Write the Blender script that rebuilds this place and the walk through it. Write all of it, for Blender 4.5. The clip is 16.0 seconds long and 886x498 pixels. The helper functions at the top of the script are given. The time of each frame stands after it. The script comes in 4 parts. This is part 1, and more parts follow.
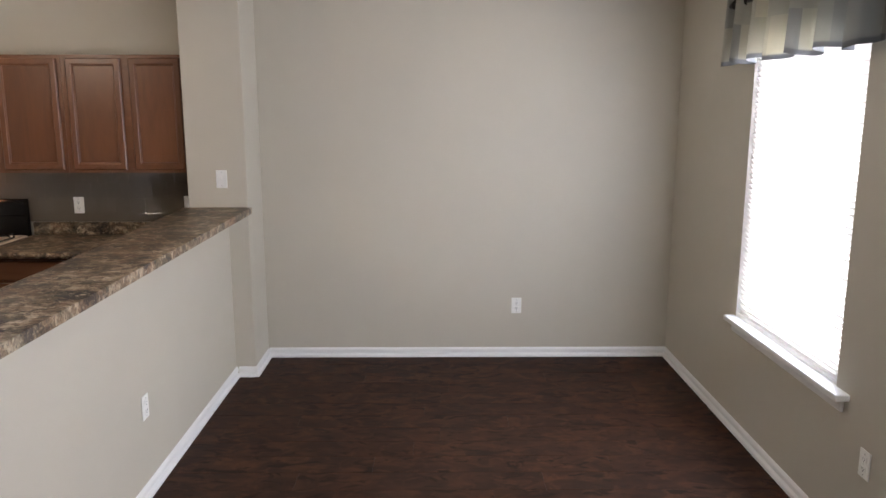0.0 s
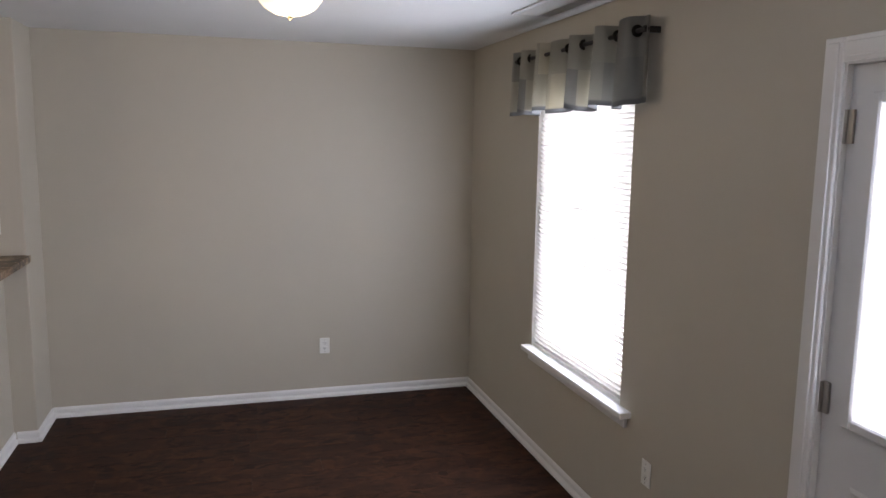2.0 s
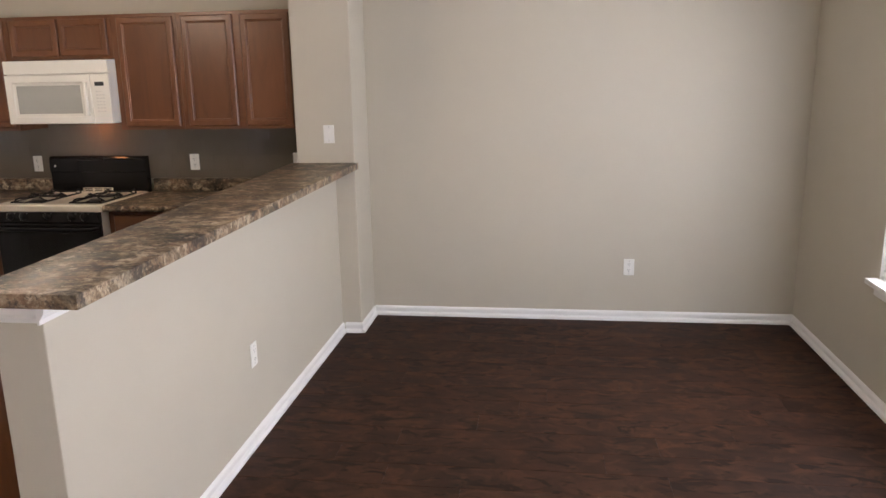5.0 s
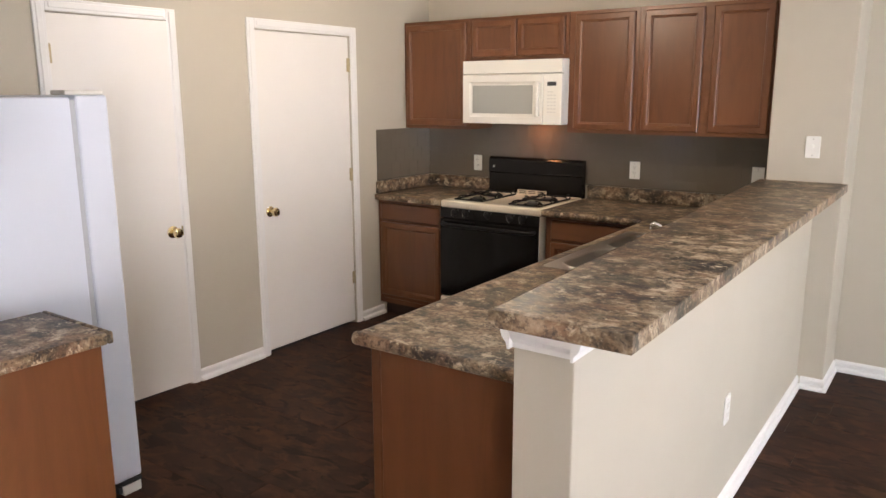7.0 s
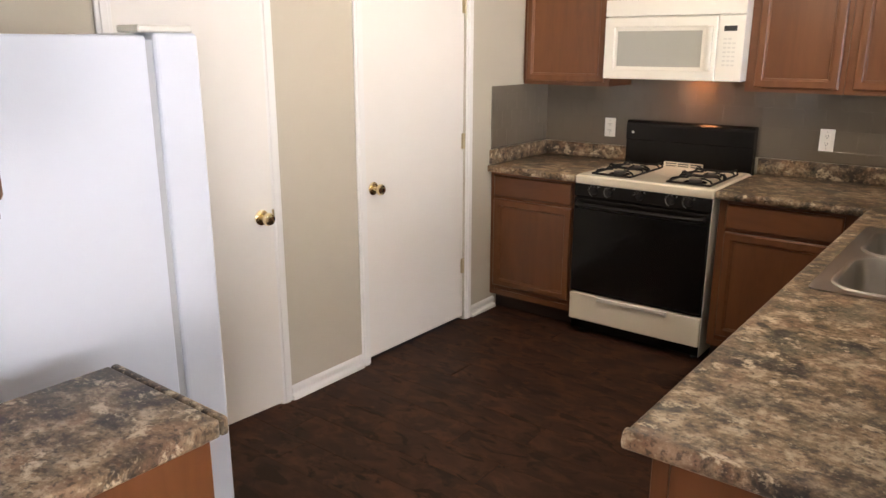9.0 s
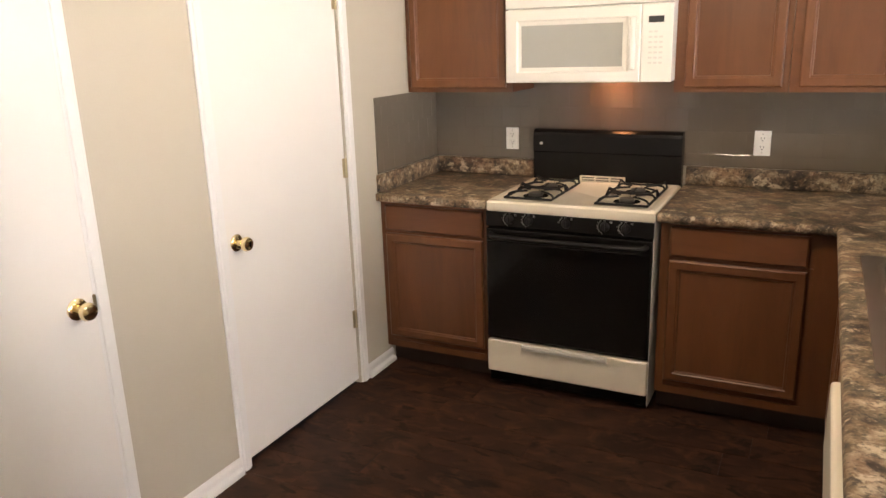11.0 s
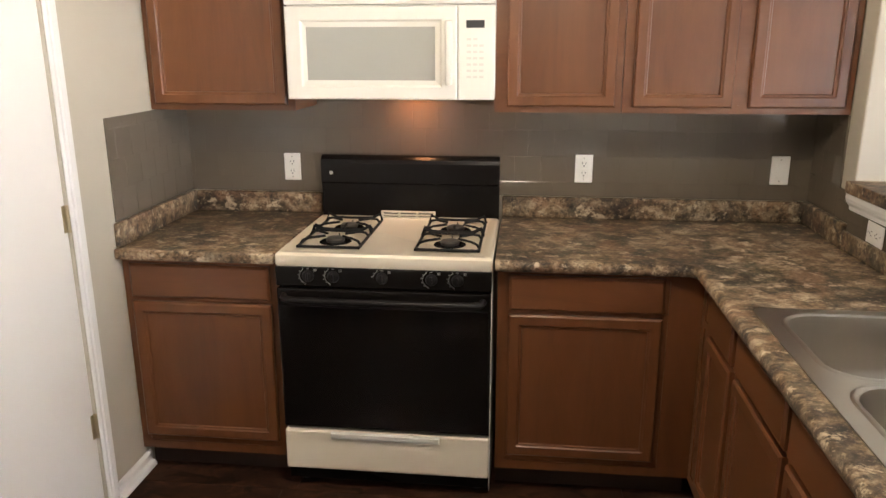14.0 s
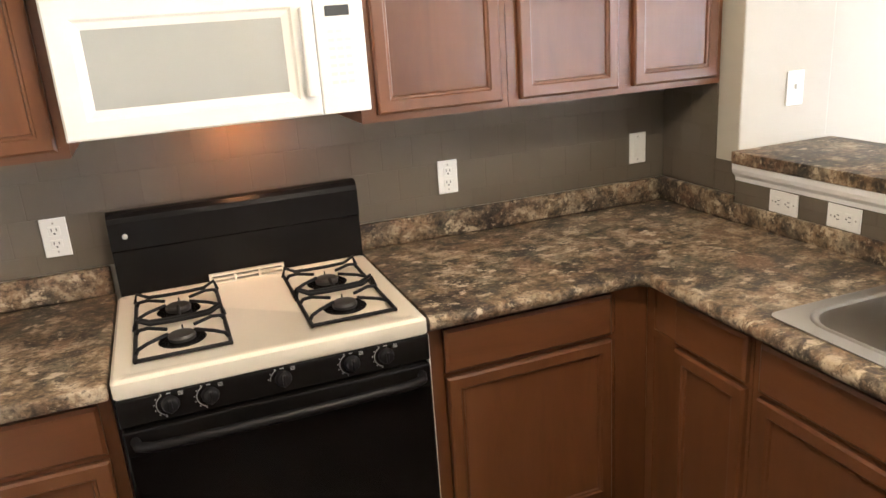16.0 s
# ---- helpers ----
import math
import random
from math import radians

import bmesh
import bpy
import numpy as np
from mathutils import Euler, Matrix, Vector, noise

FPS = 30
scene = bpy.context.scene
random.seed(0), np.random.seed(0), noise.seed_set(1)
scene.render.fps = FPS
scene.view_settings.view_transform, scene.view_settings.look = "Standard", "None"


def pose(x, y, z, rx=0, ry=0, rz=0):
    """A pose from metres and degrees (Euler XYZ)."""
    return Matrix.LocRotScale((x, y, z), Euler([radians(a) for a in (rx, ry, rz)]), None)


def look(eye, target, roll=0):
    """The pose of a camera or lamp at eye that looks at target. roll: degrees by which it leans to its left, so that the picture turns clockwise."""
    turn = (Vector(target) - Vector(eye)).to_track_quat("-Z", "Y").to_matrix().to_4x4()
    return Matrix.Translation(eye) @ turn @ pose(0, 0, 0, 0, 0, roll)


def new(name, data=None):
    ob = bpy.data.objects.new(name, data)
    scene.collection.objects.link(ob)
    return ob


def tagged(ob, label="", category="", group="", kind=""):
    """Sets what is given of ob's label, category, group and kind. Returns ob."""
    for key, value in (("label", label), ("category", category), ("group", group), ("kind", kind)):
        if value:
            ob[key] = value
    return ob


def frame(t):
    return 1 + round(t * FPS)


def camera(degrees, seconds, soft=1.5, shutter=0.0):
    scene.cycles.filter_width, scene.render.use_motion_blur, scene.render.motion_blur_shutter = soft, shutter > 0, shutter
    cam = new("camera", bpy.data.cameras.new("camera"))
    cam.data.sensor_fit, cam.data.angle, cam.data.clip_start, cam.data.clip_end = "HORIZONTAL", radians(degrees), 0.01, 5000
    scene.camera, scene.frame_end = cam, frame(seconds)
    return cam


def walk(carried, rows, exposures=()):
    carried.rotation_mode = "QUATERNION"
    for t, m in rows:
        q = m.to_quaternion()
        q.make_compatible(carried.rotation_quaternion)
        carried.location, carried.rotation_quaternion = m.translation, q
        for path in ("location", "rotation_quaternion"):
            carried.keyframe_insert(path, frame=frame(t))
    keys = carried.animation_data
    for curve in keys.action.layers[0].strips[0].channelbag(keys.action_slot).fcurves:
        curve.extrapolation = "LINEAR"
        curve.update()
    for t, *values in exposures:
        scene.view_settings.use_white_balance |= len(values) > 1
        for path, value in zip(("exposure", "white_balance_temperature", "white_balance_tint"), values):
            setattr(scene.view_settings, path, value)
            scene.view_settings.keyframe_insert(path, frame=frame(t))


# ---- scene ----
cam = camera(61.4, 16.0)
PATH = [
    (0, (1.226, 0.242, 1.807), (1.243, 2.207, 1.432), -0.0),
    (0.5, (1.2, 0.27, 1.815), (1.413, 2.231, 1.486), 0.4),
    (1, (1.172, 0.258, 1.839), (1.539, 2.204, 1.561), 0.8),
    (1.5, (1.192, 0.221, 1.856), (1.658, 2.15, 1.608), 0.7),
    (2, (1.157, 0.193, 1.868), (1.707, 2.095, 1.583), 0.9),
    (2.5, (1.168, 0.194, 1.854), (1.74, 2.072, 1.471), 0.7),
    (3, (1.225, 0.198, 1.832), (1.734, 2.074, 1.363), 0.4),
    (3.2, (1.251, 0.203, 1.825), (1.719, 2.084, 1.33), 0.3),
    (5.3, (1.187, 0.38, 1.686), (0.784, 2.289, 1.246), -1.1),
    (5.5, (1.122, 0.384, 1.688), (0.632, 2.273, 1.25), -1.1),
    (6, (0.953, 0.387, 1.688), (0.246, 2.208, 1.26), -0.8),
    (6.5, (0.753, 0.541, 1.643), (-0.202, 2.251, 1.237), -0.4),
    (7, (0.528, 0.696, 1.637), (-0.602, 2.295, 1.226), -0.2),
    (7.5, (0.303, 0.852, 1.628), (-0.936, 2.364, 1.202), -0.1),
    (8, (0.06, 0.929, 1.61), (-1.191, 2.423, 1.159), 0.0),
    (8.2, (-0.034, 0.963, 1.604), (-1.283, 2.454, 1.138), 0.1),
    (10.3, (-0.932, 1.563, 1.597), (-1.962, 3.176, 1.017), -1.3),
    (10.5, (-0.94, 1.636, 1.616), (-1.946, 3.264, 1.035), -1.6),
    (11, (-1.055, 1.744, 1.626), (-1.933, 3.46, 1.09), -1.9),
    (11.5, (-1.149, 1.819, 1.626), (-1.903, 3.617, 1.18), -1.8),
    (12, (-1.26, 1.866, 1.664), (-1.878, 3.733, 1.302), -1.2),
    (12.5, (-1.35, 1.944, 1.659), (-1.839, 3.86, 1.358), -0.6),
    (13, (-1.354, 2.035, 1.65), (-1.754, 3.966, 1.319), -0.5),
    (13.5, (-1.393, 2.18, 1.632), (-1.712, 4.105, 1.195), -0.5),
    (14, (-1.533, 2.385, 1.618), (-1.747, 4.302, 1.091), -0.1),
    (14.5, (-1.722, 2.586, 1.632), (-1.797, 4.5, 1.058), -0.7),
    (15, (-1.899, 2.819, 1.634), (-1.803, 4.724, 1.033), -2.5),
    (15.5, (-2.037, 3.0, 1.645), (-1.711, 4.877, 1.034), -3.9),
    (16, (-2.193, 3.114, 1.659), (-1.541, 4.908, 1.062), -4.0),
]
walk(cam, [(t, look(eye, target, roll)) for t, eye, target, roll in PATH], [(0.0, -0.68, 6250, 14), (0.7, -0.90, 6150, 14), (1.05, -0.90, 6150, 14), (1.5, -1.18, 6150, 15), (3.2, -1.32, 6350, 17), (5.3, -0.46, 6600, 16), (6.0, -0.44, 6650, 16), (6.5, -0.15, 6650, 14), (7.0, -0.06, 6650, 14), (7.6, -0.04, 6450, 12), (10.5, 0.36, 7000, 14), (11.5, 0.30, 6850, 13), (12.5, 0.17, 6450, 11), (13.1, 0.16, 6350, 10), (13.6, 0.17, 6350, 10), (14.0, 0.45, 6500, 10), (14.5, 0.68, 6600, 10), (15.3, 0.83, 6500, 10), (16.0, 0.80, 6350, 10)])

# ---- world, lights ----
world = bpy.data.worlds.new("world")
scene.world = world
world.use_nodes = True
wn = world.node_tree.nodes
sky = wn.new("ShaderNodeTexSky")
sky.sky_type, sky.sun_disc = "NISHITA", False
sky.sun_elevation, sky.sun_rotation = radians(48), radians(200)
world.node_tree.links.new(sky.outputs["Color"], wn["Background"].inputs["Color"])
wn["Background"].inputs["Strength"].default_value = 0.1
sun_data = bpy.data.lights.new("sun", "SUN")
sun_data.energy, sun_data.angle, sun_data.color = 3.0, radians(0.5), (1, 0.95, 0.88)
new("sun", sun_data).matrix_world = look((-4, -9, 12), (0, 0, 0))


def area(name, m, sx, sy, watts, colour):
    d = bpy.data.lights.new(name, "AREA")
    d.shape, d.size, d.size_y, d.energy, d.color = "RECTANGLE", sx, sy, watts, colour
    ob = new(name, d)
    ob.matrix_world = m
    return ob


def bulb(name, p, watts, colour, radius):
    d = bpy.data.lights.new(name, "POINT")
    d.energy, d.color, d.shadow_soft_size = watts, colour, radius
    ob = new(name, d)
    ob.location = p
    return ob


DAY = (0.82, 0.885, 1.0)
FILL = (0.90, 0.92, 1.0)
WARM = (1.0, 0.74, 0.47)
area("window_daylight", look((2.915, 3.735, 1.41), (0, 3.735, 1.41)), 1.03, 1.46, 74, DAY)
area("door_daylight", look((2.925, 1.565, 1.53), (0, 1.565, 1.53)), 0.60, 0.90, 36, DAY)
# fill lamp set in an added, unseen window of the living room
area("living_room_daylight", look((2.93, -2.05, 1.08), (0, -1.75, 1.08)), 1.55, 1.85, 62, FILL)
bulb("dining_bulb", (1.43, 3.55, 2.30), 9, WARM, 0.10)
bulb("kitchen_bulb", (-1.62, 3.78, 2.30), 34, (1.0, 0.85, 0.66), 0.11)
area("microwave_lamp", look((-1.98, 5.385, 1.418), (-1.98, 5.50, 1.26)), 0.07, 0.04, 0.6, (1.0, 0.35, 0.13))


# ---- materials ----
def material(name, colour, rough=0.5, metal=0.0, spec=0.5, coat=0.0):
    m = bpy.data.materials.new(name)
    m.use_nodes = True
    b = m.node_tree.nodes["Principled BSDF"]
    b.inputs["Base Color"].default_value = (*colour, 1)
    b.inputs["Roughness"].default_value, b.inputs["Metallic"].default_value = rough, metal
    b.inputs["Specular IOR Level"].default_value, b.inputs["Coat Weight"].default_value = spec, coat
    return m


def node(m, kind, **sockets):
    n = m.node_tree.nodes.new(kind)
    for k, v in sockets.items():
        n.inputs[k.replace("_", " ")].default_value = v
    return n


def link(m, a, b):
    m.node_tree.links.new(a, b)


def coords(m, scale=(1, 1, 1), shift=0.0, turn=(0, 0, 0)):
    """Object coordinates, stretched; shift moves each object to its own stretch of the pattern."""
    tc = node(m, "ShaderNodeTexCoord")
    mp = node(m, "ShaderNodeMapping")
    mp.inputs["Scale"].default_value = scale
    mp.inputs["Rotation"].default_value = turn
    link(m, tc.outputs["Object"], mp.inputs["Vector"])
    if shift:
        info = node(m, "ShaderNodeObjectInfo")
        mul = m.node_tree.nodes.new("ShaderNodeMath")
        mul.operation = "MULTIPLY"
        mul.inputs[1].default_value = shift
        link(m, info.outputs["Random"], mul.inputs[0])
        add = m.node_tree.nodes.new("ShaderNodeVectorMath")
        link(m, mp.outputs["Vector"], add.inputs[0])
        link(m, mul.outputs[0], add.inputs[1])
        return add.outputs[0]
    return mp.outputs["Vector"]


def noise_tex(m, vec, scale, detail=4.0, rough=0.55, distort=0.0):
    n = node(m, "ShaderNodeTexNoise", Scale=scale, Detail=detail, Roughness=rough, Distortion=distort)
    link(m, vec, n.inputs["Vector"])
    return n.outputs["Fac"]


def ramp(m, fac, stops):
    r = node(m, "ShaderNodeValToRGB")
    els = r.color_ramp.elements
    while len(els) < len(stops):
        els.new(0.5)
    for e, (p, c) in zip(els, stops):
        e.position, e.color = p, (*c, 1)
    link(m, fac, r.inputs["Fac"])
    return r.outputs["Color"]


def mix(m, fac, a, b, blend="MIX"):
    x = m.node_tree.nodes.new("ShaderNodeMix")
    x.data_type, x.blend_type = "RGBA", blend
    for socket, v in ((x.inputs[0], fac), (x.inputs[6], a), (x.inputs[7], b)):
        if isinstance(v, bpy.types.NodeSocket):
            link(m, v, socket)
        elif isinstance(v, (int, float)):
            socket.default_value = v
        else:
            socket.default_value = (*v, 1)
    return x.outputs[2]


def shade(m, name, socket):
    link(m, socket, m.node_tree.nodes["Principled BSDF"].inputs[name])


def bump(m, fac, strength, distance=0.002):
    b = node(m, "ShaderNodeBump", Strength=strength, Distance=distance)
    link(m, fac, b.inputs["Height"])
    shade(m, "Normal", b.outputs["Normal"])


def value_range(m, fac, lo, hi):
    r = m.node_tree.nodes.new("ShaderNodeMapRange")
    r.inputs["To Min"].default_value, r.inputs["To Max"].default_value = lo, hi
    link(m, fac, r.inputs["Value"])
    return r.outputs["Result"]


def painted(name, colour, rough, peel=0.25):
    m = material(name, colour, rough)
    v = coords(m)
    big = noise_tex(m, v, 1.3, 3)
    shade(m, "Base Color", mix(m, big, [c * 0.94 for c in colour], [min(c * 1.05, 0.9) for c in colour]))
    bump(m, noise_tex(m, v, 160, 2), peel, 0.0015)
    shade(m, "Roughness", value_range(m, noise_tex(m, v, 6, 3), rough - 0.06, rough + 0.08))
    return m


def wood(name, dark, mid, light, along="z", rough=0.34):
    m = material(name, mid, rough, spec=0.5)
    s = {"z": (5, 5, 0.8), "x": (0.8, 5, 5), "y": (5, 0.8, 5)}[along]
    f = {"z": (60, 60, 1.6), "x": (1.6, 60, 60), "y": (60, 1.6, 60)}[along]
    grain = noise_tex(m, coords(m, s, 7.0), 2.2, 5, 0.6, 0.9)
    fine = noise_tex(m, coords(m, f, 11.0), 3.0, 3, 0.6)
    c = ramp(m, grain, [(0.22, dark), (0.5, mid), (0.82, light)])
    c = mix(m, value_range(m, fine, 0.0, 0.14), c, dark)
    info = node(m, "ShaderNodeObjectInfo")
    tone = value_range(m, info.outputs["Random"], 0.0, 0.22)
    c = mix(m, tone, c, mid, "MULTIPLY")
    shade(m, "Base Color", c)
    bump(m, fine, 0.12, 0.0006)
    shade(m, "Roughness", value_range(m, grain, rough - 0.06, rough + 0.1))
    return m


WALL = painted("greige_wall_paint", (0.500, 0.457, 0.372), 0.62)
CEIL = painted("white_ceiling_paint", (0.72, 0.72, 0.70), 0.8, 0.5)
TRIM = painted("white_trim_paint", (0.80, 0.79, 0.77), 0.35, 0.05)
DOORP = painted("white_door_paint", (0.80, 0.772, 0.73), 0.42, 0.1)
EXTDOOR = painted("white_exterior_door_paint", (0.74, 0.75, 0.76), 0.38, 0.05)
CAB = wood("stained_oak_upright", (0.1015, 0.0353, 0.0119), (0.1445, 0.0525, 0.0176), (0.1789, 0.0697, 0.0249))
# the panel oak darkened to about three quarters, for the peninsula's south end
CABEND = wood("darker_end_oak", (0.070, 0.0235, 0.0082), (0.104, 0.0365, 0.0125), (0.130, 0.0490, 0.0175))
CABX = wood("stained_oak_across", (0.1015, 0.0353, 0.0119), (0.1445, 0.0525, 0.0176), (0.1789, 0.0697, 0.0249), "x")
CABIN = wood("cabinet_panel_oak", (0.0963, 0.0335, 0.0112), (0.1376, 0.0499, 0.0168), (0.1703, 0.0654, 0.0232))
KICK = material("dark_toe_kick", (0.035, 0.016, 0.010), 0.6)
WHITEP = material("white_plastic", (0.78, 0.75, 0.68), 0.35)
PLATE = material("white_plate_plastic", (0.80, 0.79, 0.75), 0.38)
DARKP = material("dark_slot_plastic", (0.02, 0.02, 0.02), 0.5)
GREYP = material("grey_print", (0.38, 0.38, 0.36), 0.6)
PALEP = material("pale_print", (0.60, 0.58, 0.53), 0.6)
BLACK = material("black_enamel", (0.0075, 0.0065, 0.006), 0.20, spec=0.22)
KNOBB = material("black_knob_plastic", (0.009, 0.008, 0.008), 0.38, spec=0.22)
GLASSB = material("black_oven_glass", (0.005, 0.0042, 0.004), 0.12, spec=0.28)
IRON = material("black_cast_grate", (0.008, 0.0075, 0.0075), 0.5, spec=0.2)
BURN = material("sooted_burner_head", (0.060, 0.054, 0.048), 0.42, 0.3)
BRASS = material("polished_brass", (0.90, 0.74, 0.43), 0.17, 1.0)
DULLB = material("aged_brass", (0.46, 0.38, 0.24), 0.38, 1.0)
NICKEL = material("brushed_nickel_hinge", (0.42, 0.40, 0.37), 0.35, 1.0)
DARKROD = material("dark_bronze_rod", (0.05, 0.045, 0.042), 0.4, 0.8)
CHROME = material("chrome", (0.75, 0.75, 0.75), 0.08, 1.0)
STEEL = material("brushed_stainless_steel", (0.50, 0.472, 0.43), 0.33, 1.0)
DRAIN = material("dark_drain", (0.05, 0.05, 0.05), 0.4, 1.0)
APPL = material("white_enamel", (0.77, 0.745, 0.675), 0.25)
COOKW = material("cream_enamel", (0.80, 0.72, 0.58), 0.22)
MWGLASS = material("pale_grey_microwave_window", (0.37, 0.37, 0.335), 0.26)
FRIDGE = material("white_textured_steel", (0.70, 0.735, 0.81), 0.38)
bump(FRIDGE, noise_tex(FRIDGE, coords(FRIDGE), 260, 1), 0.3, 0.0008)
GASKET = material("grey_gasket", (0.45, 0.47, 0.50), 0.6)
GROUT = material("grey_painted_grout", (0.122, 0.102, 0.077), 0.25)
GLASS = material("clear_glass", (1, 1, 1), 0.0)
GLASS.node_tree.nodes["Principled BSDF"].inputs["Transmission Weight"].default_value = 1.0
BLIND = material("white_blind_slat", (0.82, 0.82, 0.80), 0.5)
bt = node(BLIND, "ShaderNodeBsdfTranslucent", Color=(0.85, 0.85, 0.84, 1))
bx = node(BLIND, "ShaderNodeMixShader", Fac=0.85)
link(BLIND, BLIND.node_tree.nodes["Principled BSDF"].outputs[0], bx.inputs[1])
link(BLIND, bt.outputs[0], bx.inputs[2])
link(BLIND, bx.outputs[0], BLIND.node_tree.nodes["Material Output"].inputs["Surface"])
HAZE = material("bright_outdoor_haze", (0.8, 0.8, 0.8), 1.0)
hb = HAZE.node_tree.nodes["Principled BSDF"]
hb.inputs["Emission Color"].default_value, hb.inputs["Emission Strength"].default_value = (1.0, 0.96, 1.0, 1), 40.0
VENT = material("white_vent_enamel", (0.62, 0.62, 0.60), 0.5)

# dark floor planks
FLOOR = material("dark_walnut_vinyl_plank", (0.03, 0.015, 0.01), 0.50, spec=0.12)
v1 = coords(FLOOR, (3.4, 6.2, 6.2), 23.0)
v2 = coords(FLOOR, (6, 70, 70), 31.0)
v3 = coords(FLOOR, (7.0, 14, 14), 17.0)
v4 = coords(FLOOR, (5.6, 8.4, 8.4), 41.0)
g = noise_tex(FLOOR, v1, 1.4, 3, 0.5, 0.8)
c = ramp(FLOOR, g, [(0.32, (0.020, 0.0090, 0.0058)), (0.50, (0.039, 0.0168, 0.0100)), (0.68, (0.066, 0.0285, 0.0160))])
flecks = noise_tex(FLOOR, v4, 1.3, 4, 0.6, 1.0)
c = mix(FLOOR, ramp(FLOOR, flecks, [(0.50, (0, 0, 0)), (0.66, (0.62, 0.62, 0.62))]), c, (0.096, 0.039, 0.018))
knots = noise_tex(FLOOR, v3, 1.0, 3, 0.55, 0.9)
c = mix(FLOOR, ramp(FLOOR, knots, [(0.56, (0, 0, 0)), (0.65, (0.90, 0.90, 0.90))]), c, (0.0085, 0.0042, 0.0032))
c = mix(FLOOR, value_range(FLOOR, noise_tex(FLOOR, v2, 2.0, 3), 0.0, 0.13), c, (0.011, 0.0055, 0.004))
info = node(FLOOR, "ShaderNodeObjectInfo")
c = mix(FLOOR, value_range(FLOOR, info.outputs["Random"], 0.0, 0.35), c, (0.028, 0.0125, 0.0080))
shade(FLOOR, "Base Color", c)
shade(FLOOR, "Roughness", value_range(FLOOR, g, 0.50, 0.64))
bump(FLOOR, noise_tex(FLOOR, v2, 2.0, 3), 0.12, 0.0006)
SUBFLOOR = material("floor_seam", (0.006, 0.004, 0.003), 0.8)

# mottled laminate of counters
STONE = material("brown_granite_laminate", (0.2, 0.14, 0.1), 0.40, spec=0.24)
vs = coords(STONE, (0.88, 1.12, 1.05), 0, (0, 0, 0.3))
vo = coords(STONE, (0.92, 1.06, 1.0), 0, (0.2, 0, -0.25))
n1 = noise_tex(STONE, vs, 4.6, 5, 0.60, 0.35)
n2 = noise_tex(STONE, vo, 16, 7, 0.70, 0.2)
n3 = noise_tex(STONE, vs, 75, 4, 0.65, 0.1)
n4 = noise_tex(STONE, vo, 6.5, 6, 0.66, 0.45)
n5 = noise_tex(STONE, vs, 18, 6, 0.68, 0.25)
n6 = noise_tex(STONE, vo, 12, 6, 0.70, 0.3)
tan_part = ramp(STONE, n2, [(0.36, (0.052, 0.036, 0.024)), (0.44, (0.148, 0.098, 0.056)), (0.51, (0.250, 0.173, 0.106)), (0.61, (0.46, 0.365, 0.255))])
dark_part = ramp(STONE, n2, [(0.36, (0.014, 0.012, 0.011)), (0.46, (0.058, 0.042, 0.030)), (0.55, (0.150, 0.104, 0.066)), (0.66, (0.34, 0.27, 0.19))])
c = mix(STONE, ramp(STONE, n1, [(0.45, (0, 0, 0)), (0.52, (1, 1, 1))]), dark_part, tan_part)
# rust and olive clouds, cream islands, charcoal patches, fine specks
c = mix(STONE, ramp(STONE, n4, [(0.52, (0, 0, 0)), (0.62, (0.52, 0.52, 0.52))]), c, (0.245, 0.135, 0.078))
c = mix(STONE, ramp(STONE, n4, [(0.37, (0.55, 0.55, 0.55)), (0.46, (0, 0, 0))]), c, (0.122, 0.108, 0.080))
c = mix(STONE, ramp(STONE, n6, [(0.36, (0.80, 0.80, 0.80)), (0.45, (0, 0, 0))]), c, (0.022, 0.019, 0.018))
c = mix(STONE, ramp(STONE, n5, [(0.575, (0, 0, 0)), (0.635, (0.85, 0.85, 0.85))]), c, (0.58, 0.47, 0.335))
c = mix(STONE, ramp(STONE, n3, [(0.37, (0.70, 0.70, 0.70)), (0.46, (0, 0, 0))]), c, (0.030, 0.023, 0.018))
c = mix(STONE, ramp(STONE, n3, [(0.57, (0, 0, 0)), (0.67, (0.45, 0.45, 0.45))]), c, (0.52, 0.42, 0.29))
shade(STONE, "Base Color", c)
shade(STONE, "Roughness", value_range(STONE, n2, 0.36, 0.52))

# glazed grey tile
TILE = material("grey_painted_tile", (0.14, 0.132, 0.12), 0.20, spec=0.5)
info = node(TILE, "ShaderNodeObjectInfo")
tv = coords(TILE, (1, 1, 1), 9.0)
c = mix(TILE, value_range(TILE, info.outputs["Random"], 0, 1), (0.134, 0.111, 0.083), (0.140, 0.116, 0.087))
shade(TILE, "Base Color", mix(TILE, value_range(TILE, noise_tex(TILE, tv, 12, 3), 0, 0.3), c, (0.126, 0.106, 0.082)))
bump(TILE, noise_tex(TILE, tv, 16, 2), 0.06, 0.002)
shade(TILE, "Roughness", value_range(TILE, noise_tex(TILE, tv, 14, 3), 0.03, 0.075))

# curtain cloth in checks of grey, sage and cream
CLOTH = material("checked_valance_cloth", (0.3, 0.3, 0.27), 0.85)
cu = node(CLOTH, "ShaderNodeUVMap")
ck = node(CLOTH, "ShaderNodeTexBrick", Scale=1.0, Mortar_Size=0.0, Bias=0.0)
ck.offset, ck.inputs["Brick Width"].default_value, ck.inputs["Row Height"].default_value = 0.5, 0.23, 0.20
ck.inputs["Color1"].default_value, ck.inputs["Color2"].default_value = (0.27, 0.27, 0.255, 1), (0.60, 0.56, 0.44, 1)
link(CLOTH, cu.outputs["UV"], ck.inputs["Vector"])
weave = noise_tex(CLOTH, coords(CLOTH, (1, 1, 1)), 420, 1)
sep = node(CLOTH, "ShaderNodeSeparateXYZ")
